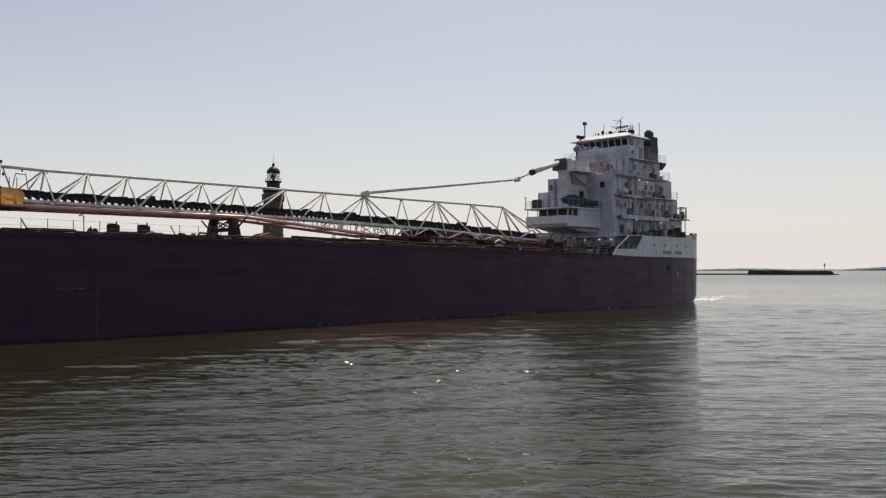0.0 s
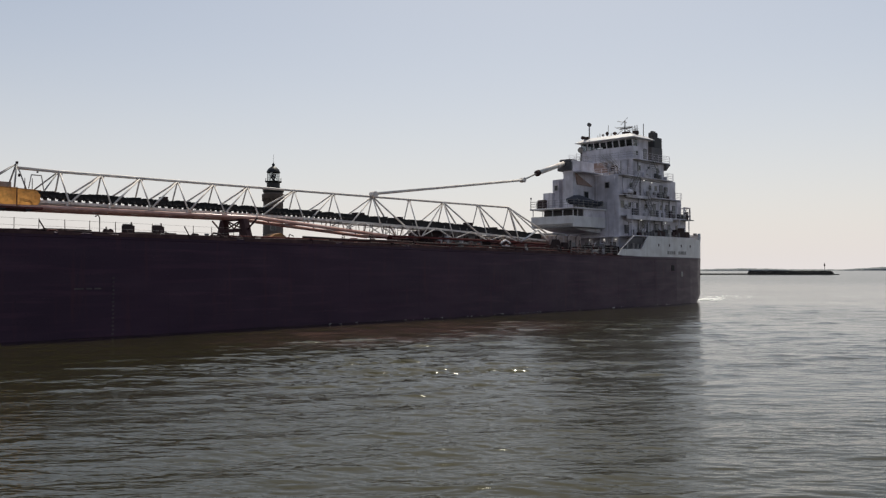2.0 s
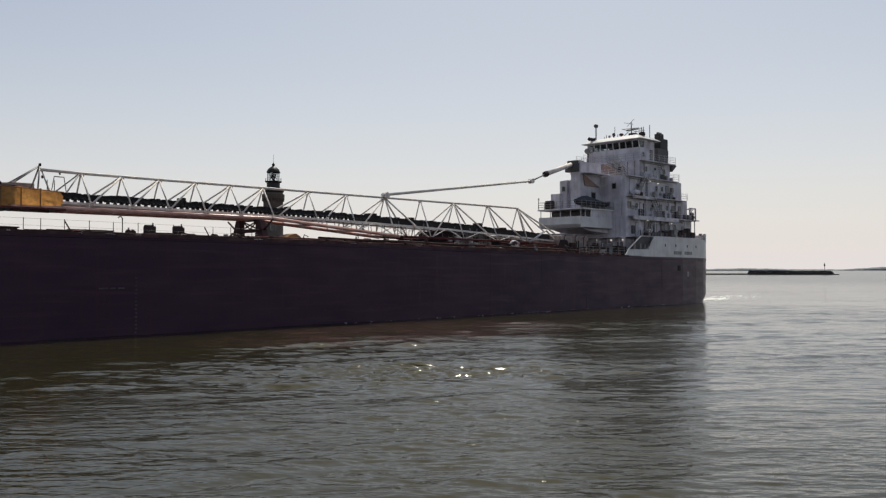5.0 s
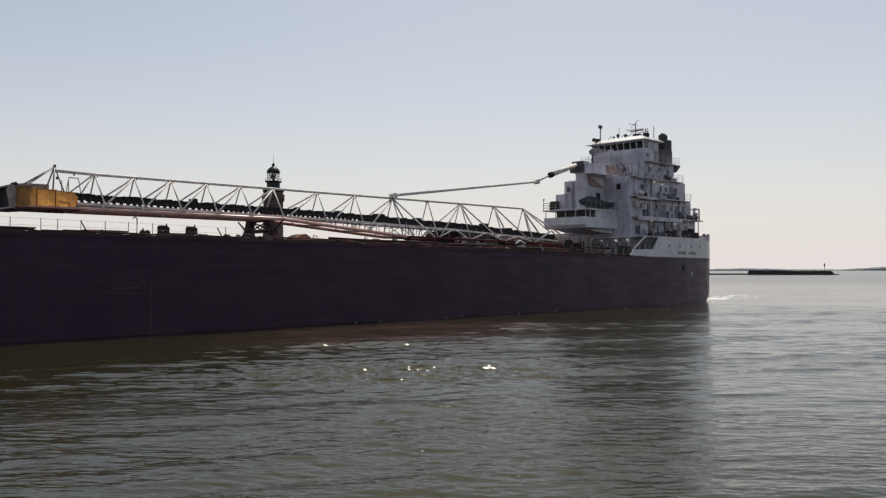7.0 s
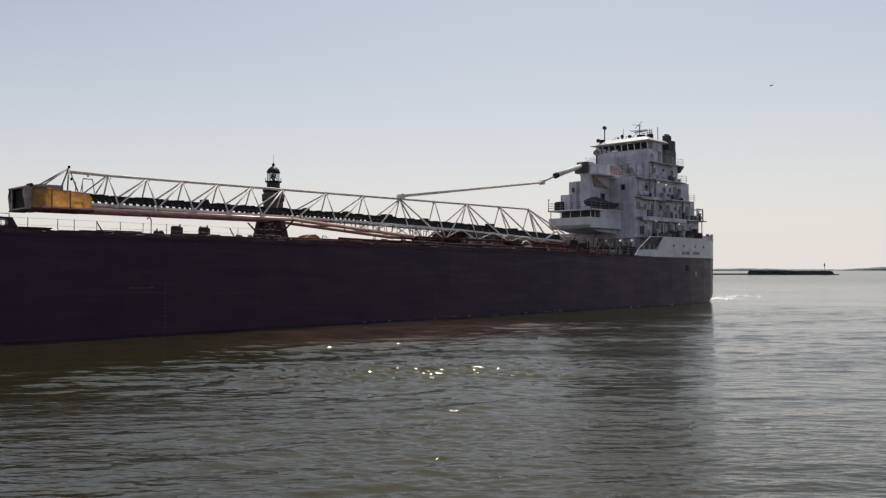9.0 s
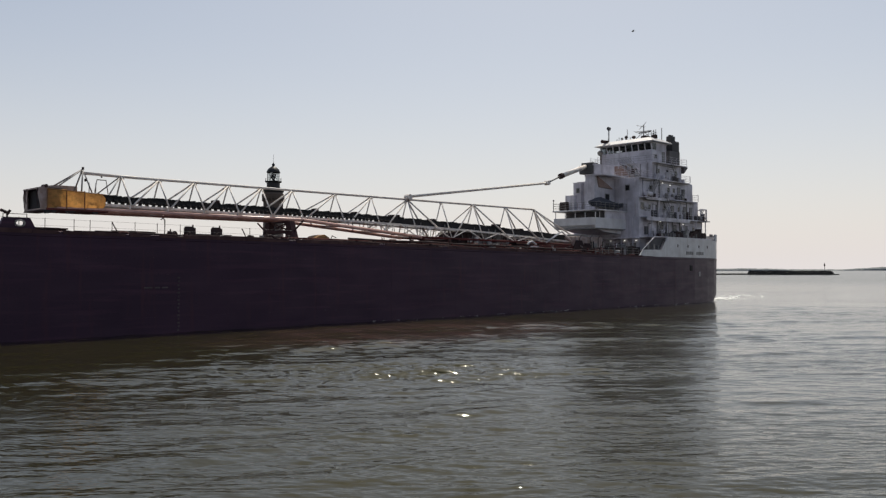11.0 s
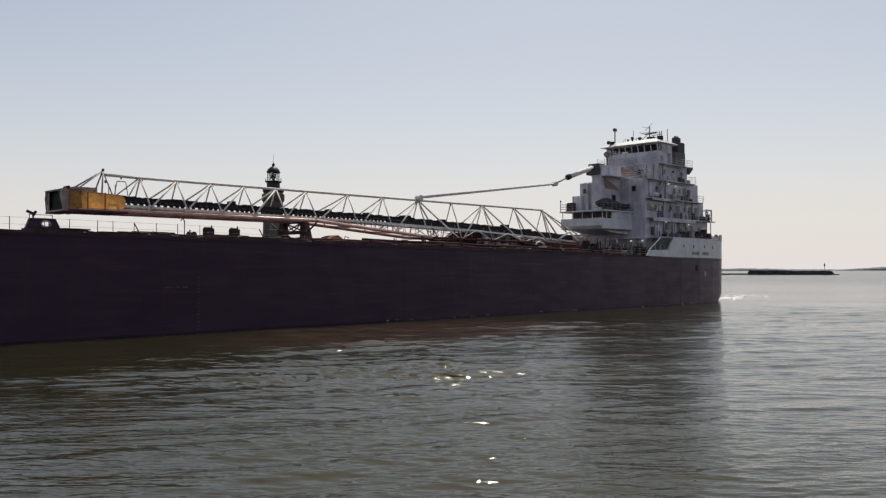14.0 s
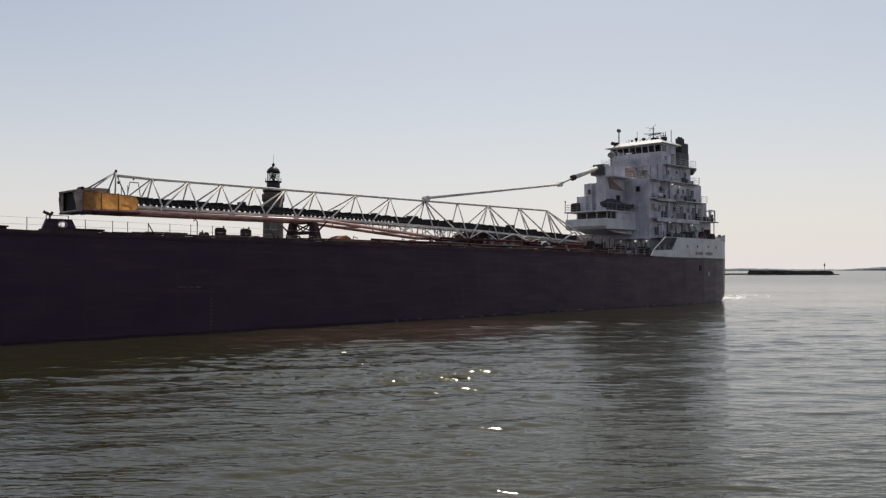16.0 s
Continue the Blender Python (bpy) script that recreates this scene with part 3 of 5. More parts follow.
def machinery_house():
    d = deck_z(77)
    m = block("machinery_house", ship, GREY, 73.8, 80.6, 0.4, 4.6, d - 0.05, 10.3, 0.06, "grey ribbed machinery house on deck")
    for x in np.arange(74.2, 80.5, 0.95):
        block("rib", m, GREY, x, x + 0.12, 0.3, 0.42, d + 0.1, 10.2, 0.02)
    for x0, x1, y0, y1, z1, mt in ((67.0, 69.6, 1, 4, 8.85, DARK), (70.6, 73.5, 0.5, 4, 9.85, DARK), (81.2, 83.0, 1, 4, 9.1, DARK), (86.5, 91.5, 2, 6, 9.8, DARK)):
        g = block("winch_house", ship, mt, x0, x1, y0, y1, deck_z(x0) - 0.05, z1, 0.1, "squat steel winch housing on deck")
        block("lid", g, mt, x0 - 0.08, x1 + 0.08, y0 - 0.08, y1 + 0.08, z1, z1 + 0.1, 0.03)
    pipe("vent_pipe", m, GREY, [(75.2, 0.8, 10.2), (75.2, 0.8, 10.7), (75.6, 0.8, 10.9)], 0.14)
    for x, z in ((74.6, 9.6), (77.0, 9.4), (79.2, 9.5)):
        block("louvre", m, DARK, x, x + 0.8, 0.28, 0.36, z - 0.7, z, 0.02)
    for x, r, h, lab in ((72.2, 0.3, 0.9, "white plastic drum standing by the machinery house"), (73.4, 0.34, 1.1, "white plastic drum standing by the machinery house"), (76.0, 0.28, 0.8, "small white drum standing by the machinery house")):
        dz = deck_z(x) + 0.95
        k = part("plastic_drum", lathe(B(), [(r * 0.9, dz), (r, dz + 0.06), (r, dz + h * 0.45), (r * 1.05, dz + h * 0.5), (r, dz + h * 0.55), (r, dz + h - 0.06), (r * 0.85, dz + h)], x, -0.1, 16), BULWARK, None, smooth=True)
        block("drum_stand", k, DARK, x - 0.45, x + 0.45, -0.5, 0.3, deck_z(x) - 0.04, dz, 0.03)
        loose(k, lab, "drum", "white drums on deck")
    # frames and pipework standing ahead of the housings
    for x, h in ((68.0, 9.9), (69.4, 10.0), (71.4, 10.2), (72.6, 10.1)):
        pipe("frame_post", m, DARK, [(x, -0.4, deck_z(x)), (x, -0.4, h), (x + 0.7, -0.4, h)], 0.06, 6)
    w = pipe("mooring_rope", None, BULWARK, [(80.9, -2.2, deck_z(81) + 0.55), (81.5, -2.3, 8.75), (82.3, -2.2, 8.95), (83.0, -2.3, 8.6), (83.6, -2.2, deck_z(83) + 0.3)], 0.13, 8)
    loose(w, "pale mooring rope heaped over a dark stand on deck", "rope")
    block("rope_stand", w, DARK, 81.0, 83.4, -2.5, -1.9, deck_z(82) - 0.04, 8.5, 0.05)


machinery_house()


# ---- unloading boom ----
NODES = [26.3, 29.9, 33.5, 37.2, 41.0, 44.8, 50.5, 55.7, 61.35, 67.1, 72.9, 79.3, 85.5]
TOP = 13.52
LOW = 1.8


def rail_z(x):
    return float(np.interp(x, [24, 45, 55, 71, 92], [10.84, 10.62, 10.5, 10.1, 9.2]))


def beam_z(x):
    return float(np.interp(x, [18, 45, 62, 85, 92], [10.25, 10.28, 8.95, 8.8, 8.6]))


boom = part("unloading_boom", path_tube(B(), [(22.9, 0, TOP + 0.05)] + [(x, 0, TOP) for x in NODES], 0.135, 10), BOOM, ship, "pale tubular top chord of a long lattice unloading boom", smooth=True)
for x in NODES:
    part("gusset", box(B(), x - 0.25, x + 0.25, -0.06, 0.06, TOP - 0.28, TOP + 0.02, 0.02), BOOM, boom)
for s in (-1, 1):
    pipe("lower_chord", boom, CHORD, [(x, s * LOW, beam_z(x)) for x in (20, 45, 62)], 0.19, 10, "faded red lower chord tube")
    pipe("heel_chord", boom, RED, [(x, s * LOW, beam_z(x)) for x in (61.9, 85, 92)], 0.14, 10, "dark red chord tube near the heel")
    bm = B()
    for a, b in zip((24.0, 45, 55, 71), (45, 55, 71, 92)):
        prism(bm, [(a, rail_z(a) - 0.17), (b, rail_z(b) - 0.17), (b, rail_z(b) + 0.05), (a, rail_z(a) + 0.05)], "y", s * (LOW - 0.4) - 0.08, s * (LOW - 0.4) + 0.08)
    part("conveyor_frame", bm, BOOM, boom)
for i, x in enumerate(NODES):
    deep = x > 50
    for s in (-1, 1):
        foot = beam_z if deep else rail_z
        pipe("brace", boom, BOOM, [(x, s * 0.08, TOP - 0.1), (x + 0.15, s * LOW, foot(x))], 0.075, 7)
        if i and x < 62 or x in (72.9,):
            px = NODES[i - 1]
            pipe("brace", boom, BOOM, [(x - 0.1, s * 0.08, TOP - 0.1), (px + 0.3, s * LOW, foot(px))], 0.088, 7)
        if x > 61 and x != 67.1 and i < len(NODES) - 1:
            qx = NODES[i + 1]
            pipe("brace", boom, BOOM, [(x + 0.1, s * 0.08, TOP - 0.1), (qx - 0.3, s * LOW, beam_z(qx))], 0.1, 7)
        if x < 50:
            pipe("strut", boom, BOOM, [(x, s * LOW, rail_z(x)), (x, s * LOW, beam_z(x))], 0.09, 6)
    pipe("cross_tie", boom, BOOM, [(x, -LOW, beam_z(x)), (x, LOW, beam_z(x))], 0.08, 6)
# crossed red bracing between the lower chords
for k, x in enumerate(np.arange(25.5, 84, 2.9)):
    s = 1 if k % 2 else -1
    pipe("chord_bracing", boom, CHORD, [(x, -s * LOW, beam_z(x)), (x + 2.9, s * LOW, beam_z(x + 2.9))], 0.07, 6)
# heel end
for s in (-1, 1):
    pipe("heel_brace", boom, BOOM, [(85.5, s * 0.08, TOP - 0.1), (91.4, s * LOW, 10.2)], 0.12, 8)
    pipe("heel_brace", boom, BOOM, [(85.6, s * 0.08, TOP - 0.1), (89.0, s * LOW, 10.4)], 0.09, 8)
    pipe("heel_strut", boom, BULWARK, [(85.7, s * LOW, 8.75), (89.5, s * LOW, 10.55)], 0.14, 8, "white inclined heel strut")
    pipe("heel_strut", boom, BOOM, [(89.5, s * LOW, 10.55), (92.5, s * LOW, 8.7)], 0.12, 8)
# lower lattice between belt and chord near the heel
for a, b in zip(NODES[7:-1], NODES[8:]):
    for s in (-1, 1):
        c = (a + b) / 2
        pipe("lattice", boom, BOOM, [(a, s * LOW, beam_z(a)), (c, s * LOW, rail_z(c))], 0.06, 6)
        pipe("lattice", boom, BOOM, [(c, s * LOW, rail_z(c)), (b, s * LOW, beam_z(b))], 0.06, 6)
# hangers and service frames below the belt
rnd = random.Random(31)
for x in np.arange(46.5, 80, 1.35):
    y = rnd.choice((-1.0, 0.2, 1.0))
    pipe("belt_hanger", boom, GREY, [(x, y, rail_z(x) + 0.45), (x + rnd.uniform(-0.5, 0.5), y, beam_z(x) + rnd.uniform(0, 0.5))], rnd.uniform(0.03, 0.06), 6)
for x, w in ((54.6, 1.1), (57.4, 0.8), (59.3, 1.3), (62.2, 1.0), (64.4, 0.9)):
    lo, hi = beam_z(x) + 0.05, rail_z(x) + 0.1
    pipe("service_frame", boom, GREY, [(x, -0.9, lo), (x + 0.1, -0.9, hi), (x + w, -0.9, hi - 0.08), (x + w, -0.9, lo)], 0.04, 6)
    pipe("frame_tie", boom, GREY, [(x, -0.9, (lo + hi) / 2), (x + w, -0.9, (lo + hi) / 2 + 0.1)], 0.03, 6)
# trays and small frames on top of the belt cover
for x, w, h in ((35.5, 0.5, 0.35), (47.6, 0.35, 0.3), (53.0, 0.5, 0.25), (58.6, 1.2, 0.3), (65.0, 0.7, 0.25), (76.9, 0.9, 0.45), (82.0, 0.6, 0.25)):
    block("belt_gear", boom, DARK, x, x + w, -0.5, 0.4, rail_z(x) + 0.8, rail_z(x) + 0.85 + h, 0.04)
# belt trough, ridged along its top edge
bm = B()
for a, b in zip((23.9, 45, 57, 72), (45, 57, 72, 93)):
    za, zb, low = rail_z(a), rail_z(b), 0.42 if a < 57 else 0.1
    prism(bm, [(a, za + low), (b, zb + low), (b, zb + 0.82), (a, za + 0.82)], "y", -0.6, 0.6)
part("conveyor_belt", bm, BLACK, boom, "black covered conveyor belt")
bm = B()
for x in np.arange(24.2, 90, 0.55):
    box(bm, x, x + rnd.uniform(0.2, 0.5), -0.72, 0.72, rail_z(x) + 0.72, rail_z(x) + rnd.uniform(0.82, 0.94))
tagged(part("belt_edging", bm, BLACK, boom), kind="stuff")
roller_mesh = None
for x in np.arange(24.2, 58, 0.58):
    if roller_mesh is None:
        roller = part("roller", prism(tube(B(), (0, -0.5, 0.16), (0, 0.75, 0.2), 0.07, 8), [(-0.2, -0.2), (0.2, -0.2), (0.15, -0.02), (0.15, 0.2), (0.25, 0.32), (0.25, 0.44), (-0.25, 0.44), (-0.25, 0.32), (-0.15, 0.2), (-0.15, -0.02)], "y", -0.06, 0.06), BLACK, boom, "dark idler bracket with roller")
        roller_mesh = roller.data
    else:
        roller = new("roller", roller_mesh)
        roller.parent = boom
    roller.location = (x + 0.07 * math.sin(x * 9), -1.0, rail_z(x) + 0.14)
# walkway hand line on the far side of the boom
pipe("hand_line", boom, GREY, [(x, 1.9, rail_z(x) + 1.0) for x in (26, 45, 60, 85)], 0.02, 5)
for x in np.arange(28, 85, 3.0):
    pipe("hand_post", boom, GREY, [(x, 1.9, rail_z(x)), (x, 1.9, rail_z(x) + 1.0)], 0.025, 5)


def hood():
    """Discharge hood at the boom's tip, open towards the bow, with tarp panels on its sides."""
    bm = prism(B(), [(18.6, 11.95), (19.4, 12.1), (20.5, 12.05), (20.5, 11.93), (19.4, 11.94), (18.6, 11.82)], "y", -1.95, 1.95)
    prism(bm, [(18.7, 10.04), (19.4, 10.06), (24.1, 10.3), (24.1, 10.42), (19.4, 10.26), (18.7, 10.2)], "y", -1.95, 1.95)
    for s in (-1, 1):
        y = s * 1.86
        prism(bm, [(18.62, 11.9), (18.8, 11.9), (18.85, 10.12), (18.7, 10.1)], "y", y - 0.07, y + 0.07)
        prism(bm, [(18.7, 11.92), (19.22, 11.95), (19.22, 10.2), (18.82, 10.2)], "y", y - 0.06, y + 0.06)
    prism(bm, [(-0.85, 11.88), (-1.85, 10.3), (-1.94, 10.3), (-1.94, 11.88)], "x", 18.7, 18.76)
    prism(bm, [(1.3, 11.88), (1.25, 10.15), (1.94, 10.15), (1.94, 11.88)], "x", 18.7, 18.76)
    part("discharge_hood", bm, HOOD, boom, "weathered tan-grey steel discharge hood at the boom tip")
    for x, w, z in ((18.9, 0.5, 9.74), (19.5, 0.45, 9.82), (20.6, 0.9, 9.9), (22.9, 0.5, 9.88)):
        part("rubber_skirt", prism(B(), [(x, 10.08), (x + w, 10.08), (x + w * 0.92, z + 0.05), (x + w * 0.1, z)], "y", -1.99, -1.95), BLACK, boom, "ragged rubber skirt under the hood")
    for y, z in ((-1.5, 10.4), (1.2, 10.7), (1.6, 10.3)):
        pipe("hood_chain", boom, DARK, [(18.6, y, 11.9), (18.52, y + 0.05, 11.2), (18.58, y - 0.04, z)], 0.035, 6)
    # solid chute filling the hood's mouth, the shade inside put into its colour
    part("shaded_chute", prism(B(), [(19.0, 11.88), (20.6, 11.85), (20.6, 10.25), (18.95, 10.2)], "y", -1.75, 1.75), SHADE, boom)
    part("hood_top_box", box(B(), 20.7, 22.75, 0.9, 1.9, 11.75, 12.45, 0.04), HOOD, boom)
    part("end_pulley", tube(B(), (19.1, -2.02, 12.05), (19.1, -1.2, 12.05), 0.15, 12), DARK, boom)
    part("skirt_beam", box(B(), 19.1, 24.3, -2.0, 2.0, 10.06, 10.24, 0.04), RED, boom)
    part("tip_lip", box(B(), 18.65, 19.9, -1.97, 1.97, 9.96, 10.08, 0.03), DARK, boom)
    for s in (-1,):
        for a, b in ((19.2, 20.76), (20.72, 22.26), (22.22, 24.08)):
            bm = B()
            nx, nz = 10, 6
            za, zb = 11.86 - 0.055 * (a - 19.2), 10.22 + 0.02 * (a - 19.2)
            grid = [[bm.verts.new((a + (b - a) * i / nx, s * (1.92 + 0.13 * math.sin(math.pi * i / nx) * math.sin(math.pi * j / nz) + 0.015 * math.sin(5 * i + 3 * j + 7 * a)), zb + (za - zb) * (0.5 + (j / nz - 0.5) * (1 - (0.6 * max(0.0, (i / nx - 0.6) / 0.4) ** 3 if b > 24 else 0))))) for i in range(nx + 1)] for j in range(nz + 1)]
            for j in range(nz):
                for i in range(nx):
                    bm.faces.new((grid[j][i], grid[j][i + 1], grid[j + 1][i + 1], grid[j + 1][i]))
            part("tarp_panel", bm, CANVAS, boom, "sagging orange tarp panel lit from behind", smooth=True)
        for x in (19.2, 20.74, 22.24):
            part("tarp_batten", box(B(), x - 0.04, x + 0.04, s * 2.0 - 0.05, s * 2.0 + 0.05, 10.2, 11.8, 0.01), OCHRE, boom)
        pipe("tarp_rope", boom, OCHRE, [(19.2, s * 2.02, 11.84), (24.1, s * 2.02, 11.6)], 0.04, 6)


hood()
# mast frame over the hood
for a, b, r in (((22.85, 0, 13.95), (22.4, -0.9, 11.8), 0.07), ((22.85, 0, 13.95), (22.4, 0.9, 11.8), 0.07), ((22.85, 0, 13.9), (20.2, 0.9, 12.0), 0.07), ((22.85, 0, 13.9), (20.2, -0.9, 12.0), 0.06), ((23.0, 0, 13.5), (23.3, -0.9, 11.8), 0.06),
                ((23.4, -1.2, 11.8), (23.6, -1.2, 12.95), 0.04), ((24.6, -1.2, 11.7), (24.4, -1.2, 12.95), 0.04), ((23.6, -1.2, 12.95), (24.4, -1.2, 12.95), 0.05), ((23.9, 1.2, 11.7), (23.9, 1.2, 12.9), 0.04), ((24.5, 1.2, 11.7), (24.5, 1.2, 12.9), 0.04), ((26.2, 0, TOP), (24.5, -1.7, 11.7), 0.06), ((26.2, 0, TOP), (24.5, 1.7, 11.7), 0.06)):
    pipe("tip_frame", boom, GREY, [a, b], r, 7)
part("tip_light", box(B(), 22.77, 22.95, -0.09, 0.09, 13.85, 14.1, 0.03), DARK, boom)
part("tip_lamp", box(B(), 22.85, 23.0, -0.45, -0.3, 12.8, 13.05, 0.03), DARK, boom)
pipe("hanger", boom, GREY, [(24.5, 0, TOP), (24.5, 0, TOP - 0.25)], 0.08)

# luffing link and ram from the boom's head to the deckhouse
link = pipe("luffing_link", ship, BOOM, [(61.35, -0.25, TOP + 0.32), (88.2, -0.25, 17.45)], 0.17, 10, "long pale tubular boom hoist link")
pipe("link_rod", link, GREY, [(88.2, -0.25, 17.45), (91.5, -0.25, 18.7)], 0.11, 10)
part("link_pin", tube(B(), (88.2, -0.6, 17.45), (88.2, 0.1, 17.45), 0.34, 14), BOOM, link)
part("link_pin", tube(B(), (61.35, -0.6, TOP + 0.25), (61.35, 0.2, TOP + 0.25), 0.36, 14), BOOM, link)
ram = pipe("hydraulic_ram", ship, BOOM, [(91.4, -0.25, 18.66), (97.4, -0.25, 20.55)], 0.34, 14, "thick pale hydraulic ram")
part("ram_collar", tube(B(), (91.2, -0.25, 18.6), (91.75, -0.25, 18.77), 0.42, 14), DARK, ram)


# ---- deckhouse ----
def window(parent, x, y, z, w, h, face, mat=None, round_=False):
    """A framed pane on a wall that faces the bow ('x') or the camera's side ('y')."""
    bm, pane = B(), B()
    seg = 16 if round_ else 4
    ring = lambda k: [(k * w / 2 * math.cos(a), k * h / 2 * math.sin(a)) for a in (2 * math.pi * i / seg for i in range(seg))] if round_ else [(-k * w / 2, -k * h / 2), (k * w / 2, -k * h / 2), (k * w / 2, k * h / 2), (-k * w / 2, k * h / 2)]
    out, inn = ring(1.22), ring(1.0)
    put = (lambda u, v, o: (x - o, y + u, z + v)) if face == "x" else (lambda u, v, o: (x + u, y - o, z + v))
    n = len(out)
    rows = [[bm.verts.new(put(u, v, o)) for u, v in r] for r, o in ((out, -0.01), (out, 0.07), (inn, 0.07), (inn, -0.01))]
    for a, b in zip(rows, rows[1:]):
        for k in range(n):
            bm.faces.new((a[k], a[(k + 1) % n], b[(k + 1) % n], b[k]))
    fr = part("window", bm, mat or GREY, parent)
    prism(pane, [(u, v) for u, v in ring(1.04)], "x" if face == "x" else "y", 0, 0.02)
    for vtx in pane.verts:
        u, v = (vtx.co.y, vtx.co.z) if face == "x" else (vtx.co.x, vtx.co.z)
        o = vtx.co.x if face == "x" else vtx.co.y
        vtx.co = put(u, v, o + 0.01)
    part("pane", pane, DARKPANE, parent)
    return fr


def door(parent, x, y, z, face, mat=None):
    m = mat or WHITE
    if face == "y":
        d = block("door", parent, m, x - 0.42, x + 0.42, y - 0.07, y + 0.02, z, z + 1.95, 0.03)
        block("door_seal", parent, DARK, x - 0.48, x + 0.48, y - 0.04, y + 0.02, z - 0.05, z + 2.02, 0.01)
    else:
        d = block("door", parent, m, x - 0.07, x + 0.02, y - 0.42, y + 0.42, z, z + 1.95, 0.03)
        block("door_seal", parent, DARK, x - 0.04, x + 0.02, y - 0.48, y + 0.48, z - 0.05, z + 2.02, 0.01)
    return d


def lamp_fitting(parent, x, y, z):
    part("deck_light", tube(B(), (x, y, z), (x, y, z - 0.12), 0.1, 10), GLOW, parent, "small lit deck light")


def stair(parent, a, b, width=0.8, axis="y"):
    """A steep ladder stair between two points, with stringers and treads."""
    a, b = Vector(a), Vector(b)
    off = Vector((width / 2, 0, 0)) if axis == "x" else Vector((0, width / 2, 0))
    bm = B()
    for s in (-1, 1):
        path_tube(bm, [a + s * off, b + s * off], 0.06, 6)
        path_tube(bm, [a + s * off + Vector((0, 0, 0.9)), b + s * off + Vector((0, 0, 0.9))], 0.03, 6)
    n = max(3, int(abs(b.z - a.z) / 0.24))
    for k in range(1, n):
        c = a.lerp(b, k / n)
        hx, hy = (width / 2, 0.12) if axis == "x" else (0.12, width / 2)
        box(bm, c.x - hx, c.x + hx, c.y - hy, c.y + hy, c.z - 0.02, c.z + 0.02)
    return part("stair", bm, GREY, parent, "steep steel ladder stair")


def tier(x0, x1, y, z0, z1, label):
    return part("deckhouse_tier", box(B(), x0, x1, -y, y, z0, z1, 0.025), WHITE, ship, label)


D0, D1, D2, D3, D4, D5 = 6.95, 10.0, 13.05, 16.05, 19.0, 21.65
t0 = tier(103.0, 121.5, 6.0, D0 - 0.1, D1, "white lower deckhouse tier above the main deck")
t1 = tier(103.0, 122.4, 6.0, D1, D2, "white deckhouse tier with open side deck")
t2 = tier(103.0, 121.0, 6.0, D2, D3, "white deckhouse tier with stained plating")
t3 = tier(103.0, 119.2, 6.0, D3, D4, "white deckhouse tier with stained plating")
t4 = tier(106.8, 115.7, 6.0, D4, D5, "white deckhouse tier below the pilothouse")
# deck slabs that stand a little proud between the tiers
for parent, x0, x1, y0, z in ((t0, 102.95, 120.6, 8.6, D1), (t1, 103.6, 122.4, 7.0, D2), (t2, 103.8, 119.6, 6.75, D3), (t3, 103.02, 117.6, 6.5, D4), (t4, 106.75, 116.8, 6.5, D5)):
    block("deck_slab", parent, WHITE, x0, x1, -y0, 5.2, z - 0.1, z + 0.06, 0.03)
# pilothouse
pil = block("pilothouse", ship, WHITE, 108.9, 113.2, -4.75, 4.75, D5 + 0.06, 23.95, 0.08, "white pilothouse with a wide row of windows")
block("window_band", pil, WHITE, 108.9, 113.2, -4.75, 4.75, 24.98, 25.2, 0.02)
bm = B()
rings = [[bm.verts.new(c) for c in ((x0, -y, z), (x1, -y, z), (x1, y, z), (x0, y, z))] for x0, x1, y, z in ((108.0, 114.0, 5.4, 25.14), (108.0, 114.0, 5.4, 25.24), (109.3, 112.9, 4.1, 25.95))]
for lo, hi in zip(rings, rings[1:]):
    for k in range(4):
        bm.faces.new((lo[k], lo[(k + 1) % 4], hi[(k + 1) % 4], hi[k]))
bm.faces.new(rings[0])
bm.faces.new(rings[-1])
roof = part("pilothouse_roof", bm, BULWARK, pil, "bright white hipped roof with wide eaves")
for k in range(9):
    y = -4.68 + 9.36 * k / 8
    part("mullion", prism(B(), [(108.92, 23.95), (109.06, 23.95), (108.84, 24.98), (108.7, 24.98)], "y", y - 0.07, y + 0.07), WHITE, pil)
    if k < 8:
        g = part("window_pane", prism(B(), [(108.98, 23.95), (109.0, 23.95), (108.78, 24.98), (108.76, 24.98)], "y", y + 0.07, y + 1.1), PANE, pil)
        g.visible_shadow = False
block("side_wall", pil, WHITE, 110.5, 113.1, -4.75, -4.6, 23.95, 24.98, 0.01)
for y in (-4.68, 4.68):
    for x in (110.3, 111.7, 113.1):
        block("mullion", pil, WHITE, x - 0.1, x + 0.1, y - 0.07, y + 0.07, 23.95, 24.98, 0.01)
    for x in (109.1, 110.4, 111.8) if y > 0 else (109.1,):
        g = block("window_pane", pil, PANE, x, x + 1.1, y - 0.01, y + 0.01, 23.95, 24.98, 0)
        g.visible_shadow = False
# cabin lining in near-black, so its colour carries the shade indoors
block("rear_wall", pil, SHADE, 112.7, 113.2, -4.6, 1.9, 23.95, 24.98, 0.01)
block("cabin_ceiling", pil, SHADE, 109.1, 113.0, -4.6, 4.6, 24.9, 24.97, 0)
block("cabin_floor", pil, SHADE, 109.1, 113.0, -4.6, 4.6, 23.96, 24.0, 0)
block("console", pil, DARK, 109.6, 110.3, -3.8, 1.2, 23.95, 24.35, 0.04)
window(pil, 109.9, -4.75, 22.9, 0.5, 0.55, "y")
door(pil, 112.3, -4.75, D5 + 0.1, "y", GREY)

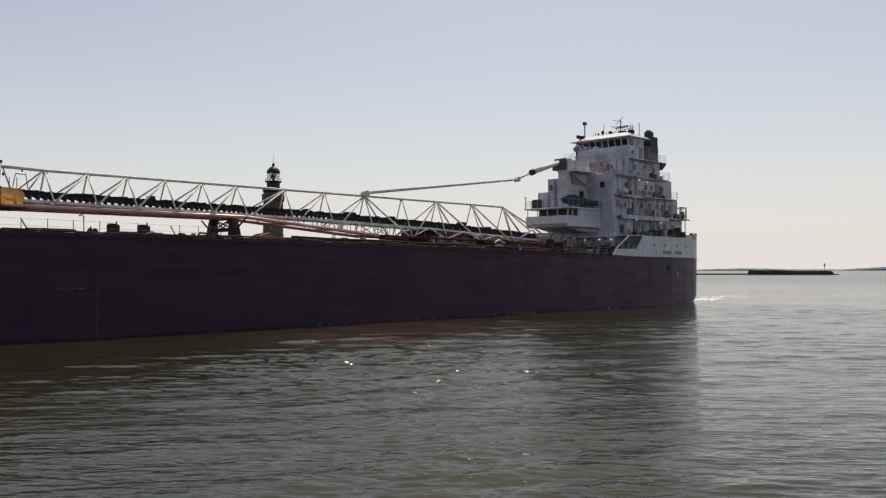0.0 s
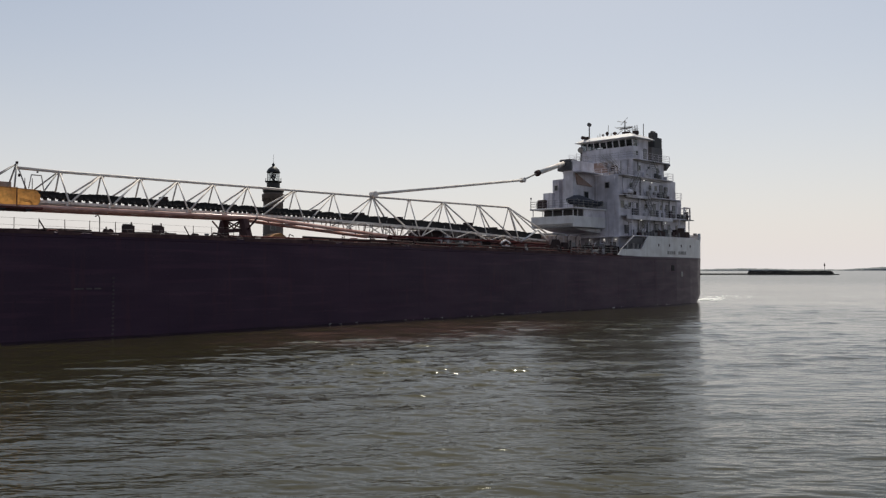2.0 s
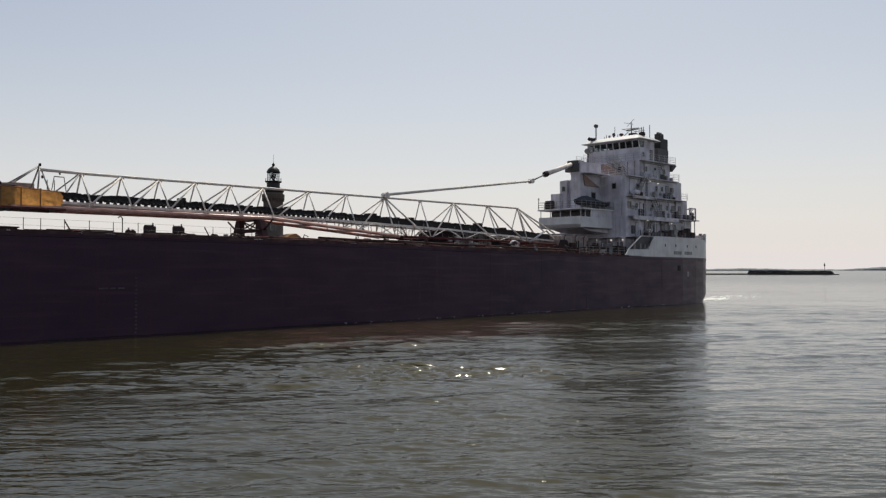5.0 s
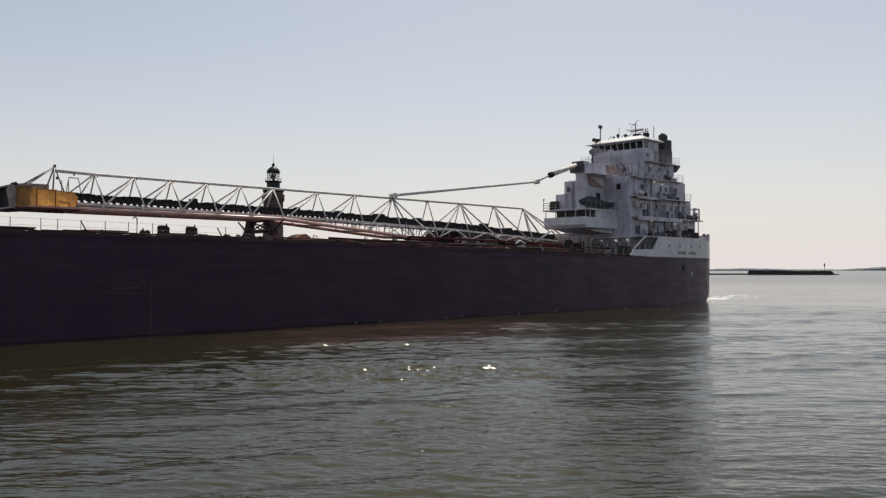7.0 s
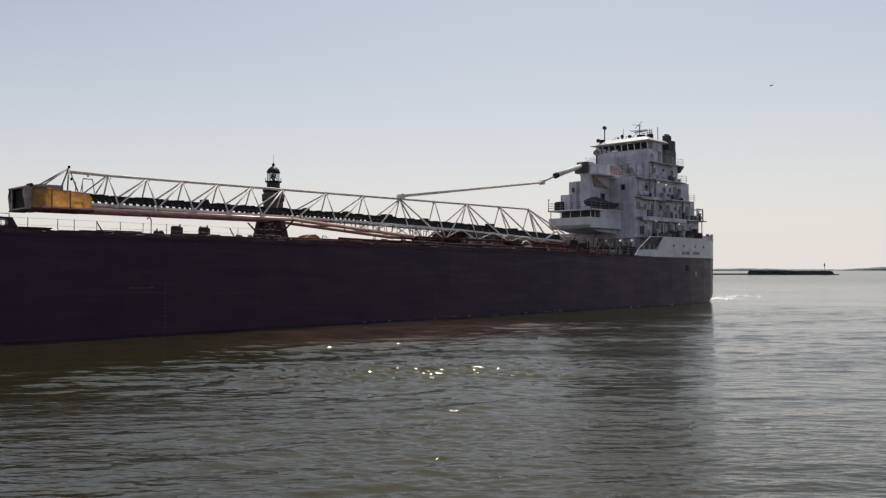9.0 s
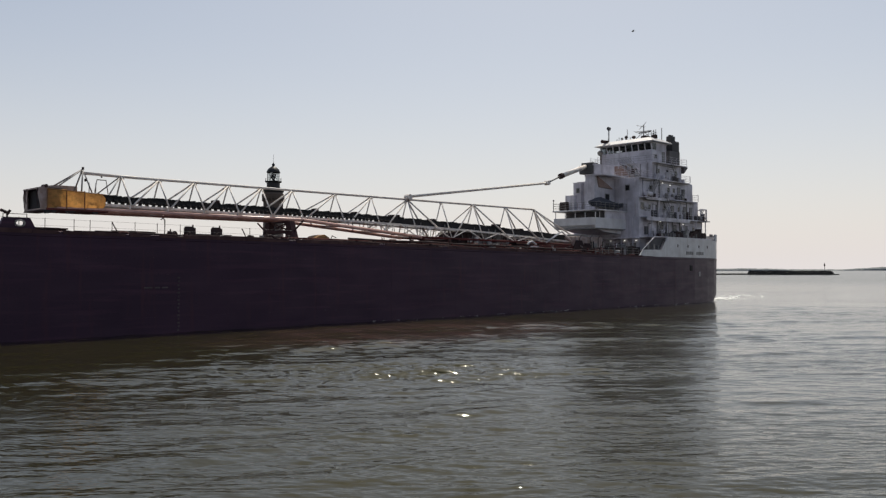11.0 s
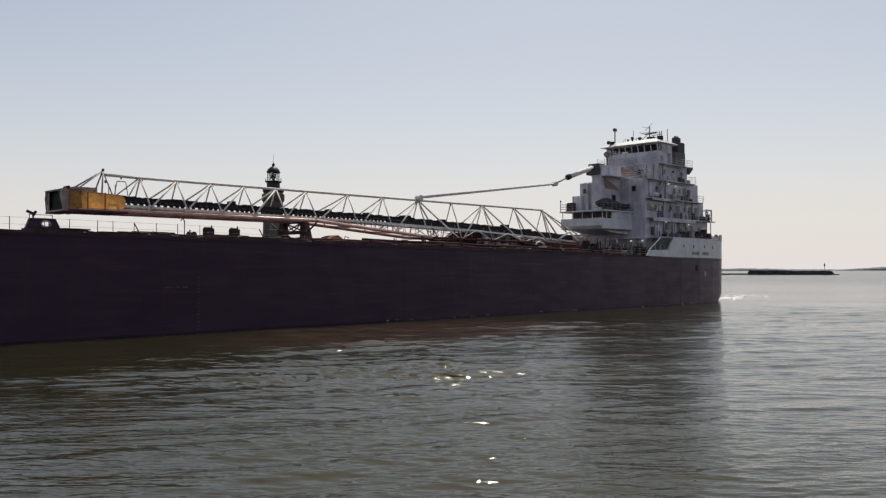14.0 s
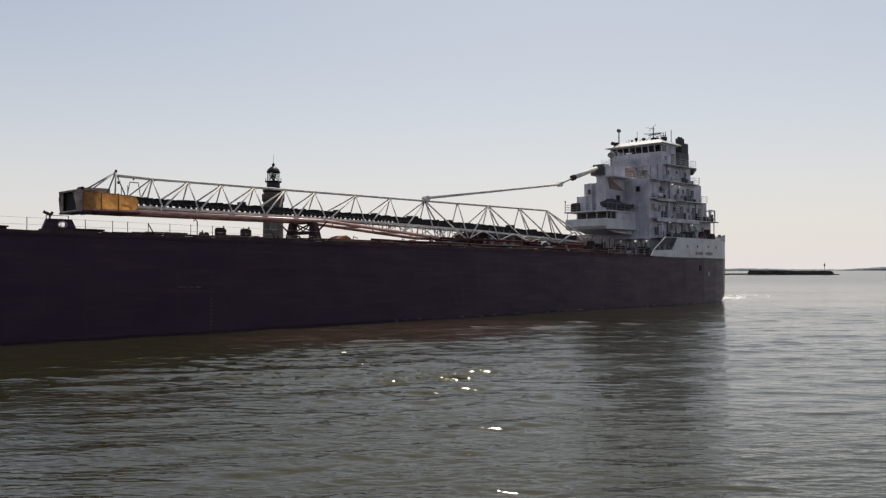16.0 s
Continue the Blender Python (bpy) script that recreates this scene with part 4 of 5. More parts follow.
railing(ship, [(106.95, -6.3, D5 + 0.06), (106.95, 5.0, D5 + 0.06)], 1.05, 1.5, GREY, 3, 0.025)
part("platform_bracket", prism(B(), [(115.72, D5 - 0.12), (117.0, D5 - 0.12), (115.72, D5 - 1.15)], "y", -6.45, -5.9), GAP, t4, "dark bracket under the platform end")
# funnel
fun = block("funnel", ship, STACK, 114.9, 117.3, -4.8, -3.1, D5 + 0.06, 25.95, 0.2, "black funnel behind the pilothouse")
block("funnel_top", fun, STACK, 115.2, 116.6, -4.5, -3.5, 25.9, 26.8, 0.25)
block("funnel_base", fun, GAP, 113.9, 117.1, -4.95, -2.9, D5 + 0.06, 24.2, 0.06, "dark grey funnel casing")
for x in (115.6, 116.2):
    part("exhaust_pipe", tube(B(), (x, -4.0, 26.7), (x, -4.0, 26.98), 0.24, 12), STACK, fun)

# loop-belt casing and the steps ahead of the front wall
cas = block("belt_casing", ship, WHITE, 97.8, 103.1, -1.7, 0.05, 13.95, 21.0, 0.08, "tall white conveyor casing ahead of the deckhouse")
block("casing_head", cas, GAP, 97.5, 99.2, -1.5, 0.9, 19.5, 20.75, 0.08, "dark sheave box on the casing")
block("casing_head_lid", cas, GAP, 97.6, 99.3, -1.35, 0.6, 20.75, 21.2, 0.12)
block("casing_shoulder", cas, WHITE, 98.6, 103.1, 0.05, 1.45, 13.95, 18.4, 0.06)
block("casing_step", cas, WHITE, 97.9, 99.6, 0.9, 2.0, 13.95, 18.35, 0.06)
block("casing_step", cas, WHITE, 97.2, 99.2, 1.6, 3.3, 13.95, 16.4, 0.06)
block("casing_step", cas, DARK, 96.6, 98.8, 2.6, 4.0, 13.95, 15.4, 0.2)
block("casing_ledge", cas, WHITE, 97.75, 103.2, -3.2, 0.1, 19.15, 19.35, 0.03)
part("casing_bracket", prism(B(), [(98.3, 19.1), (98.7, 17.5), (102.4, 17.4)], "y", -1.9, -1.68), STAIN, cas, "rust-stained sloping stiffener plate")
window(cas, 101.0, -1.7, 16.05, 0.95, 0.95, "y")
window(cas, 97.9, 1.4, 17.1, 0.5, 0.65, "x")
railing(ship, [(98.9, -1.5, 21.0), (102.8, -1.5, 21.0), (102.8, -5.8, D4 + 0.06)], 1.0, 1.3)
railing(ship, [(99.2, 0.0, 21.0), (103.0, 0.0, 21.0)], 1.0, 1.3)

block("stained_panel", t4, STAIN, 106.72, 106.84, -1.6, 2.4, D4 + 0.9, D5 - 0.15, 0.02, "rust-stained wall panel")
block("stained_panel", t4, STAIN, 106.73, 106.83, -3.4, -1.7, D4 + 0.2, D5 - 0.9, 0.02, "rust-stained wall panel")
stair(ship, (106.2, -3.4, D4 + 0.06), (106.2, -0.9, D5 + 0.06), 0.8, "x")
block("side_landing", t2, WHITE, 103.0, 106.8, -7.0, -6.0, D3 - 0.1, D3 + 0.02, 0.02)
block("landing_gear", t2, DARK, 104.4, 106.4, -6.9, -6.1, D3 + 0.02, D3 + 0.62, 0.1, "dark gear stowed on a side landing")
pipe("landing_stay", t2, DARK, [(103.4, -6.5, D3 + 0.05), (105.4, -6.5, D3 + 0.5)], 0.1)

# balcony ahead of the casing
bal = part("forward_balcony", prism(B(), [(95.0, 11.65), (95.0, 12.75), (95.25, 12.75), (95.4, 11.5), (99.0, 11.25), (99.0, 11.18), (95.5, 11.25)], "y", -3.7, 3.8), BULWARK, ship, "white balcony with solid bulwark ahead of the deckhouse")
block("side_bulwark", bal, BULWARK, 95.05, 103.0, -3.75, -3.55, 11.2, 12.72, 0.03)
block("side_bulwark", bal, BULWARK, 95.05, 103.0, 3.6, 3.8, 11.2, 12.72, 0.03)
block("balcony_floor", bal, GREY, 95.2, 103.0, -3.6, 3.6, 11.1, 11.3, 0.02)
block("balcony_side_wall", bal, WHITE, 97.6, 103.0, -3.7, -3.5, 12.72, 13.75, 0.02)
block("balcony_roof", bal, BULWARK, 94.9, 103.6, -4.0, 4.0, 13.75, 13.95, 0.04)
# dark grey fill block that stands for the shade inside the balcony
block("balcony_shade_core", bal, GAP, 97.5, 103.0, -3.4, 3.4, 11.3, 13.75, 0.05)
for y in (-3.6, -1.8, 0, 1.8, 3.6):
    part("roof_post", tube(B(), (95.2, y, 12.7), (95.2, y, 13.8), 0.06, 8), BULWARK, bal)
for x in (96.2, 97.6):
    part("roof_post", tube(B(), (x, -3.65, 12.7), (x, -3.65, 13.8), 0.06, 8), BULWARK, bal)
part("balcony_underframe", prism(B(), [(96.0, 11.18), (103.0, 11.18), (103.0, 10.5), (98.6, 10.72)], "y", -2.9, 2.9), BULWARK, bal, "pale sloping plating under the balcony")
railing(ship, [(103.0, -3.9, 13.95), (95.0, -3.9, 13.95), (95.0, 3.9, 13.95), (98, 3.9, 13.95)], 1.05, 1.2, GREY)
pipe("jack_staff", bal, GREY, [(95.0, 3.85, 13.9), (95.0, 3.85, 15.6)], 0.05)
part("staff_light", tube(B(), (95.0, 3.85, 15.4), (95.0, 3.85, 15.65), 0.12, 10), GREY, bal)
# covered boat and gear on the balcony roof
def covered_boat():
    """An open workboat under a canvas cover pulled over a ridge pole."""
    bm, rings = B(), []
    for x, half, keel, gun, ridge in ((95.0, 0.12, 14.75, 15.1, 15.2), (95.5, 0.55, 14.45, 15.0, 15.35), (96.6, 0.85, 14.35, 14.95, 15.7), (97.9, 0.95, 14.33, 14.92, 15.85), (99.4, 0.95, 14.33, 14.92, 15.65), (101.0, 0.9, 14.35, 14.93, 15.4), (102.4, 0.75, 14.42, 14.96, 15.2), (103.0, 0.6, 14.5, 15.0, 15.1)):
        prof = [(0, keel), (-0.75 * half, keel + 0.18), (-half, gun - 0.06), (-half - 0.05, gun), (-half * 0.98, gun + 0.06), (-half * 0.45, gun + 0.6 * (ridge - gun)), (0, ridge), (half * 0.45, gun + 0.6 * (ridge - gun)), (half * 0.98, gun + 0.06), (half + 0.05, gun), (half, gun - 0.06), (0.75 * half, keel + 0.18)]
        rings.append([bm.verts.new((x, -2.7 + u, v + 0.02 * math.sin(9 * x + 5 * u))) for u, v in prof])
    for lo, hi in zip(rings, rings[1:]):
        for k in range(12):
            bm.faces.new((lo[k], lo[(k + 1) % 12], hi[(k + 1) % 12], hi[k]))
    bm.faces.new(rings[0])
    bm.faces.new(rings[-1])
    return part("covered_boat", bm, COVER, None)


boat = covered_boat()
for x in (96.6, 98.2, 100.0, 101.6):
    part("cover_lashing", path_tube(B(), [(x, -3.68, 14.9), (x, -3.66, 14.98), (x, -3.2, 15.32)], 0.02, 5), GREY, boat)
tagged(boat, "workboat under a dark blue-grey canvas cover above the balcony", "boat")
RIDERS.append(boat)
for x in (98.4, 100.4):
    block("boat_chock", ship, GREY, x - 0.1, x + 0.1, -3.2, -2.0, 13.95, 14.45, 0.02)

# front wall openings
for y, z, w in ((-4.05, 17.52, 0.66), (-3.0, 14.9, 0.5)):
    window(t3 if z > 16 else t2, 103.0, y, z, w, w * 1.15, "x", round_=w > 0.7)
window(t2, 103.95, -6.0, 14.7, 0.75, 0.9, "y")
# front of the lower tier, half hidden by gear on deck
for y in (-5, -2.8, -0.6):
    door(t0, 103.0, y, D0 + 0.15, "x", GREY)
for y in (-5.6, -3.6, -1.0):
    lamp_fitting(t0, 102.8, y, 9.55)
block("front_awning", t0, WHITE, 101.2, 103.0, -6.2, 6.2, 9.75, 9.9, 0.03)
for y in (-6, -4, -2):
    part("awning_post", tube(B(), (101.3, y, 6.9), (101.3, y, 9.8), 0.07, 8), WHITE, t0)
for k, (x, y, h) in enumerate(((93.5, -5.5, 1.2), (95.2, -7.6, 0.8), (96.6, -5.0, 1.6), (98.2, -7.0, 1.0), (99.6, -8.4, 0.9), (100.3, -4.5, 1.9), (94.3, -2.5, 1.9), (97.2, -1.5, 2.4))):
    d = deck_z(x)
    g = block("deck_winch", ship, (DARK, GREY, DARK, WHITE)[k % 4], x - 0.6, x + 0.6, y - 0.5, y + 0.5, d - 0.05, d + h, 0.12, "deck winch and gear ahead of the deckhouse")
    part("drum", tube(B(), (x - 0.3, y - 0.75, d + 0.5), (x - 0.3, y - 0.5, d + 0.5), 0.35, 12), DARK, g)
# pivot house of the boom below the balcony
d = deck_z(94)
piv = block("boom_pivot_house", ship, HOOD, 91.8, 98.5, -2.6, 3.2, d - 0.05, 9.9, 0.15, "tan-grey boom pivot house under the balcony")
part("slew_ring", lathe(B(), [(2.3, 9.85), (2.4, 9.95), (2.4, 10.2), (1.9, 10.25)], 94.5, 0.2, 24), GREY, piv)
for y in (-2.75, 3.3):
    part("pivot_plate", prism(B(), [(90.4, d), (91.6, 9.3), (93.0, 9.3), (94.2, d)], "y", y - 0.08, y + 0.08), DARK, piv)
block("pivot_door", piv, GREY, 96.2, 97.0, -2.66, -2.58, d + 0.1, d + 1.95, 0.03)
for y in (-2.3, 2.3):
    block("heel_beam", piv, RED, 84.0, 92.0, y - 0.2, y + 0.2, 8.05, 8.5, 0.04, "red heel beam on deck stools")
for x in (84.5, 88.0, 91.0):
    block("stool", piv, RED, x - 0.2, x + 0.2, -2.45, -2.1, deck_z(x) - 0.04, 8.1, 0.02)
rnd = random.Random(41)
for k in range(26):
    x, y = rnd.uniform(89, 102.2), rnd.uniform(-8.6, -2.2)
    d, h, w = deck_z(x), rnd.uniform(0.5, 2.3), rnd.uniform(0.15, 0.55)
    m = rnd.choice((DARK, DARK, DARK, GREY, RED, SHADE))
    if rnd.random() < 0.5:
        block("deck_gear", ship, m, x - w, x + w, y - w, y + w, d - 0.04, d + h * 0.7, 0.07, "dark steel gear box on the after deck")
    else:
        pipe("deck_pipe", ship, m, [(x, y, d - 0.02), (x, y, d + h), (x + rnd.uniform(-0.8, 0.8), y, d + h + 0.15)], rnd.uniform(0.05, 0.12), 8, "bent steel pipe on the after deck")
rnd = random.Random(91)
for x in np.arange(96.6, 102.8, 0.75):
    y, h = rnd.uniform(-6.5, -3.5), rnd.uniform(1.6, 2.7)
    pipe("tie_post", ship, rnd.choice((GREY, GREY, WHITE)), [(x, y, deck_z(x) - 0.03), (x, y, deck_z(x) + h), (x + rnd.uniform(-0.5, 0.5), y, deck_z(x) + h)], 0.06, 7, "grey upright post on the after deck")
for x, y, r in ((95.3, -4.6, 0.34), (97.8, -4.6, 0.28), (96.5, -6.2, 0.3)):
    w = part("valve_wheel", path_tube(B(), [(x + r * math.cos(a), y, 8.3 + r * math.sin(a)) for a in np.linspace(0, 2 * math.pi, 13)], 0.06, 6), RED, ship, "red valve wheel on the after deck")
    part("valve_stem", tube(B(), (x, y + 0.1, deck_z(x) - 0.03), (x, y + 0.1, 8.35), 0.1, 8), RED, w)
railing(ship, [(86.0, -10.0, deck_z(86)), (96.5, -10.0, deck_z(96))], 1.05, 1.5, GREY)
for x in (90.5, 93.0, 95.0):
    pipe("davit_post", ship, DARK, [(x, -4.2, deck_z(x)), (x, -4.2, 9.6), (x + 0.5, -4.2, 10.0)], 0.06, 8, "slim dark davit post on deck")

# side decks: stairs, doors, windows, rails and lamps
for x0, x1, y, z in ((104.0, 122.2, -6.95, D2), (104.0, 119.5, -6.7, D3), (107.0, 116.7, -6.4, D5), (103.2, 106.6, -6.45, D4), (114.8, 117.5, -6.45, D4)):
    railing(ship, [(x0, y, z + 0.06), (x1, y, z + 0.06)], 1.05, 1.5, WHITE, 3, 0.022)
for x, y0, z in ((116.7, -6.4, D5), (117.5, -6.6, D4), (119.5, -6.9, D3)):
    railing(ship, [(x, y0, z + 0.06), (x, 2.0, z + 0.06)], 1.1, 1.6)
stair(ship, (107.5, -6.6, D1), (110.0, -6.6, D2))
stair(ship, (112.0, -6.5, D2), (109.6, -6.5, D3))
stair(ship, (105.2, -6.5, D3), (107.4, -6.5, D4))
stair(ship, (105.2, -5.2, D4), (105.6, -2.4, D5), 0.8, "x")
stair(ship, (113.5, -6.2, D4 + 0.1), (111.5, -6.2, D5))
for t, z, xs in ((t1, D1, (106.0, 113.5, 117.0)), (t2, D2, (107.2, 112.8, 116.6, 118.6)), (t3, D3, (109.0, 114.8))):
    for x in xs:
        door(t, x, -6.0, z + 0.12, "y", GREY if x > 112 else WHITE)
for t, z, xs in ((t1, 11.7, (109.6, 111.4, 115.3, 119.4)), (t2, 14.7, (105.9, 110.3, 114.6)), (t3, 17.6, (106.2, 111.6, 113.2, 116.4)), (t4, 20.4, (108.6, 111.2, 113.8))):
    for x in xs:
        window(t, x, -6.0, z, 0.5, 0.62, "y")
for x, z in ((108.6, 12.6), (115.6, 12.4)):
    lamp_fitting(t1, x, -6.3, z)
for x, z in ((109.4, 18.6), (111.6, 18.4)):
    lamp_fitting(t3, x, -6.3, z)
for x in (105.0, 109.5, 114.0, 118.5, 121.6):
    part("deck_pillar", tube(B(), (x, -7.0, D1 + 0.06), (x, -7.0, D2 - 0.1), 0.08, 8), WHITE, t1)
for x in (107.5, 113.0, 118.0):
    part("deck_pillar", tube(B(), (x, -6.8, D2 + 0.06), (x, -6.8, D3 - 0.1), 0.07, 8), WHITE, t2)
# plate edge under the middle side deck
block("deck_fascia", t1, WHITE, 103.6, 116.5, -7.05, -6.95, D2 - 0.55, D2 + 0.06, 0.02)
block("deck_fascia", t2, WHITE, 103.8, 110.5, -6.8, -6.7, D3 - 0.35, D3 + 0.06, 0.02)
# life rafts and lockers on the side decks
for x, y, z in ((104.6, -6.7, D3 + 0.5), (111.5, -7.3, D1 + 0.45), (119.0, -7.2, D1 + 0.45)):
    r = part("life_raft", tube(B(), (x - 0.7, y, z), (x + 0.7, y, z), 0.36, 16), WHITE if x < 105 else DARK, None)
    tagged(r, ("white" if x < 105 else "dark") + " barrel-shaped life raft canister on its steel cradle", "life raft", "life rafts on the side decks")
    RIDERS.append(r)
    for s in (-0.4, 0.4):
        block("cradle", r, GREY, x + s - 0.05, x + s + 0.05, y - 0.35, y + 0.35, z - 0.45, z - 0.2, 0.01)
for x, w, h, m in ((110.2, 1.0, 0.9, DARK), (111.6, 1.6, 0.7, DARK), (113.6, 1.0, 1.1, GREY), (115.0, 0.8, 0.8, DARK), (116.0, 1.4, 1.15, DARK), (117.7, 0.9, 1.5, DARK), (118.9, 1.2, 0.9, DARK), (106.0, 0.8, 0.6, GREY)):
    k = block("side_deck_locker", None, m, x, x + w, -7.9, -7.2, D1 + 0.05, D1 + 0.05 + h, 0.06)
    block("locker_lid", k, m, x - 0.03, x + w + 0.03, -7.95, -7.2, D1 + 0.05 + h, D1 + 0.1 + h, 0.02)
    loose(k, ("dark" if m is DARK else "grey") + " steel locker on the poop side deck", "locker", "lockers on the side deck")
raft = part("life_raft", tube(B(), (104.6, -3.9, 20.1), (105.4, -3.9, 20.3), 0.42, 16), DARK, None)
tagged(raft, "dark life raft canister on a sloping steel rack", "life raft", "life rafts on the side decks")
RIDERS.append(raft)
block("raft_rack", raft, GREY, 104.5, 105.5, -4.2, -3.6, D4 + 0.05, 19.75, 0.02)

# clutter of the side decks: wall pipes, cable trunks, boxes, drums and racks
rnd = random.Random(11)
for t, z, top, x0, x1, deep in ((t0, D0, D1, 105, 121, 0), (t1, D1, D2, 104.5, 120.3, 1.2), (t2, D2, D3, 104.8, 118.3, 1.0), (t3, D3, D4, 104.0, 116.0, 0.7), (t4, D4, D5, 107.4, 114.8, 0.6)):
    x = x0
    while x < x1 and deep:
        kind = rnd.random()
        if kind < 0.3:
            pipe("wall_pipe", t, rnd.choice((GREY, WHITE, WHITE)), [(x, -6.1, z + 0.1), (x, -6.1, top - 0.15)], rnd.uniform(0.05, 0.1), 7)
        elif kind < 0.55:
            w, h, b = rnd.uniform(0.3, 0.9), rnd.uniform(0.4, 1.3), rnd.uniform(0, 0.7)
            block("wall_box", t, rnd.choice((GREY, GAP, WHITE, WHITE)), x, x + w, -6.05 - rnd.uniform(0.15, 0.4), -5.98, z + 0.1 + b, min(top - 0.2, z + 0.1 + b + h), 0.04)
        elif kind < 0.75:
            h = rnd.uniform(0.5, 1.1)
            part("drum", tube(B(), (x, -6.0 - deep * 0.6, z + 0.06), (x, -6.0 - deep * 0.6, z + h), rnd.uniform(0.18, 0.32), 12), rnd.choice((GREY, GAP, WHITE)), t)
        elif kind < 0.8:
            # no opening: a doorway's inner shade as a near-black slab on the wall
            block("doorway_shade_slab", t, SHADE, x, x + 0.75, -6.03, -5.97, z + 0.15, z + 2.05, 0.02)
        else:
            bm = B()
            for a in np.linspace(0, 2 * math.pi, 13)[:-1]:
                tube(bm, (x + 0.28 * math.cos(a), -6.1, z + 1.3 + 0.28 * math.sin(a)), (x + 0.28 * math.cos(a + 0.53), -6.1, z + 1.3 + 0.28 * math.sin(a + 0.53)), 0.06, 6)
            part("hose_coil", bm, GREY, t)
        x += rnd.uniform(0.6, 1.5)
    pipe("cable_tray", t, GREY, [(x0, -6.07, top - 0.35), (x1 - 1, -6.07, top - 0.4)], 0.06, 6)
for y in (-5.2, -4.0, -2.6, 2.4):
    pipe("wall_pipe", t4, GREY, [(106.7, y, D4 + 0.1), (106.7, y, D5 - 0.15)], 0.06, 7)
for y, z0, z1 in ((-5.4, 13.1, 18.8), (-2.2, 14.0, 18.9), (-4.9, 10.2, 13.0)):
    pipe("wall_pipe", t2, WHITE, [(102.94, y, z0), (102.94, y, z1)], 0.06, 7)
railing(ship, [(103.1, -6.6, D4 + 0.06), (103.1, -1.8, D4 + 0.06)], 1.0, 1.3)

# gear crowded on the after ends of the side decks
rnd = random.Random(57)
for z, x0, x1, y, n, tall in ((D1, 105.5, 121.0, -7.75, 24, 1.45), (D2, 116.5, 121.8, -6.6, 10, 1.6), (D3, 112.0, 118.8, -6.4, 4, 1.0), (D4, 108.0, 116.5, -6.3, 3, 0.9)):
    for k in range(n):
        x, h, w = rnd.uniform(x0, x1), rnd.uniform(0.35, tall), rnd.uniform(0.1, 0.4)
        m = rnd.choice((DARK, DARK, GAP, GAP, GREY) if z < D2 or x > 116 else (GAP, GREY, WHITE))
        if rnd.random() < 0.5:
            block("deck_gear", ship, m, x - w, x + w, y - 0.2, y + 0.25, z + 0.02, z + 0.06 + h * 0.8, 0.06, "dark steel gear box on a side deck")
        elif rnd.random() < 0.6:
            pipe("deck_pipe", ship, m, [(x, y, z + 0.02), (x, y, z + h), (x + rnd.uniform(-0.6, 0.6), y, z + h + 0.12)], rnd.uniform(0.05, 0.1), 7, "bent steel pipe on a side deck")
        else:
            k = part("deck_drum", tube(B(), (x - w, y, z + 0.06 + w), (x + w, y, z + 0.06 + w), w, 12), m, None)
            for e in (-w, w):
                part("drum_flange", tube(B(), (x + e - 0.03, y, z + 0.06 + w), (x + e + 0.03, y, z + 0.06 + w), w * 1.15, 14), m, k)
            loose(k, "dark cable drum lying on a side deck", "cable drum", "cable drums on the side decks")

# after gantry
gan = pipe("stern_gantry", ship, WHITE, [(120.2, -6.9, D2), (120.2, -6.9, 14.95), (122.05, -6.9, 14.95), (122.1, -6.9, D2)], 0.13, 10, "white tubular boat gantry over the stern")
pipe("gantry_stay", gan, WHITE, [(120.4, -6.9, 14.7), (122.0, -6.9, 13.3)], 0.08)
for y in (-6.8, 2.5):
    pipe("gantry_tie", gan, WHITE, [(120.2, y, 14.95), (122.05, y, 14.95)], 0.1)
pipe("gantry_tie", gan, WHITE, [(122.05, -6.8, 14.95), (122.05, 2.5, 14.95)], 0.1)
block("stern_platform", t1, GREY, 120.7, 122.8, -7.25, 4.0, D2 - 0.12, D2 + 0.02, 0.03)

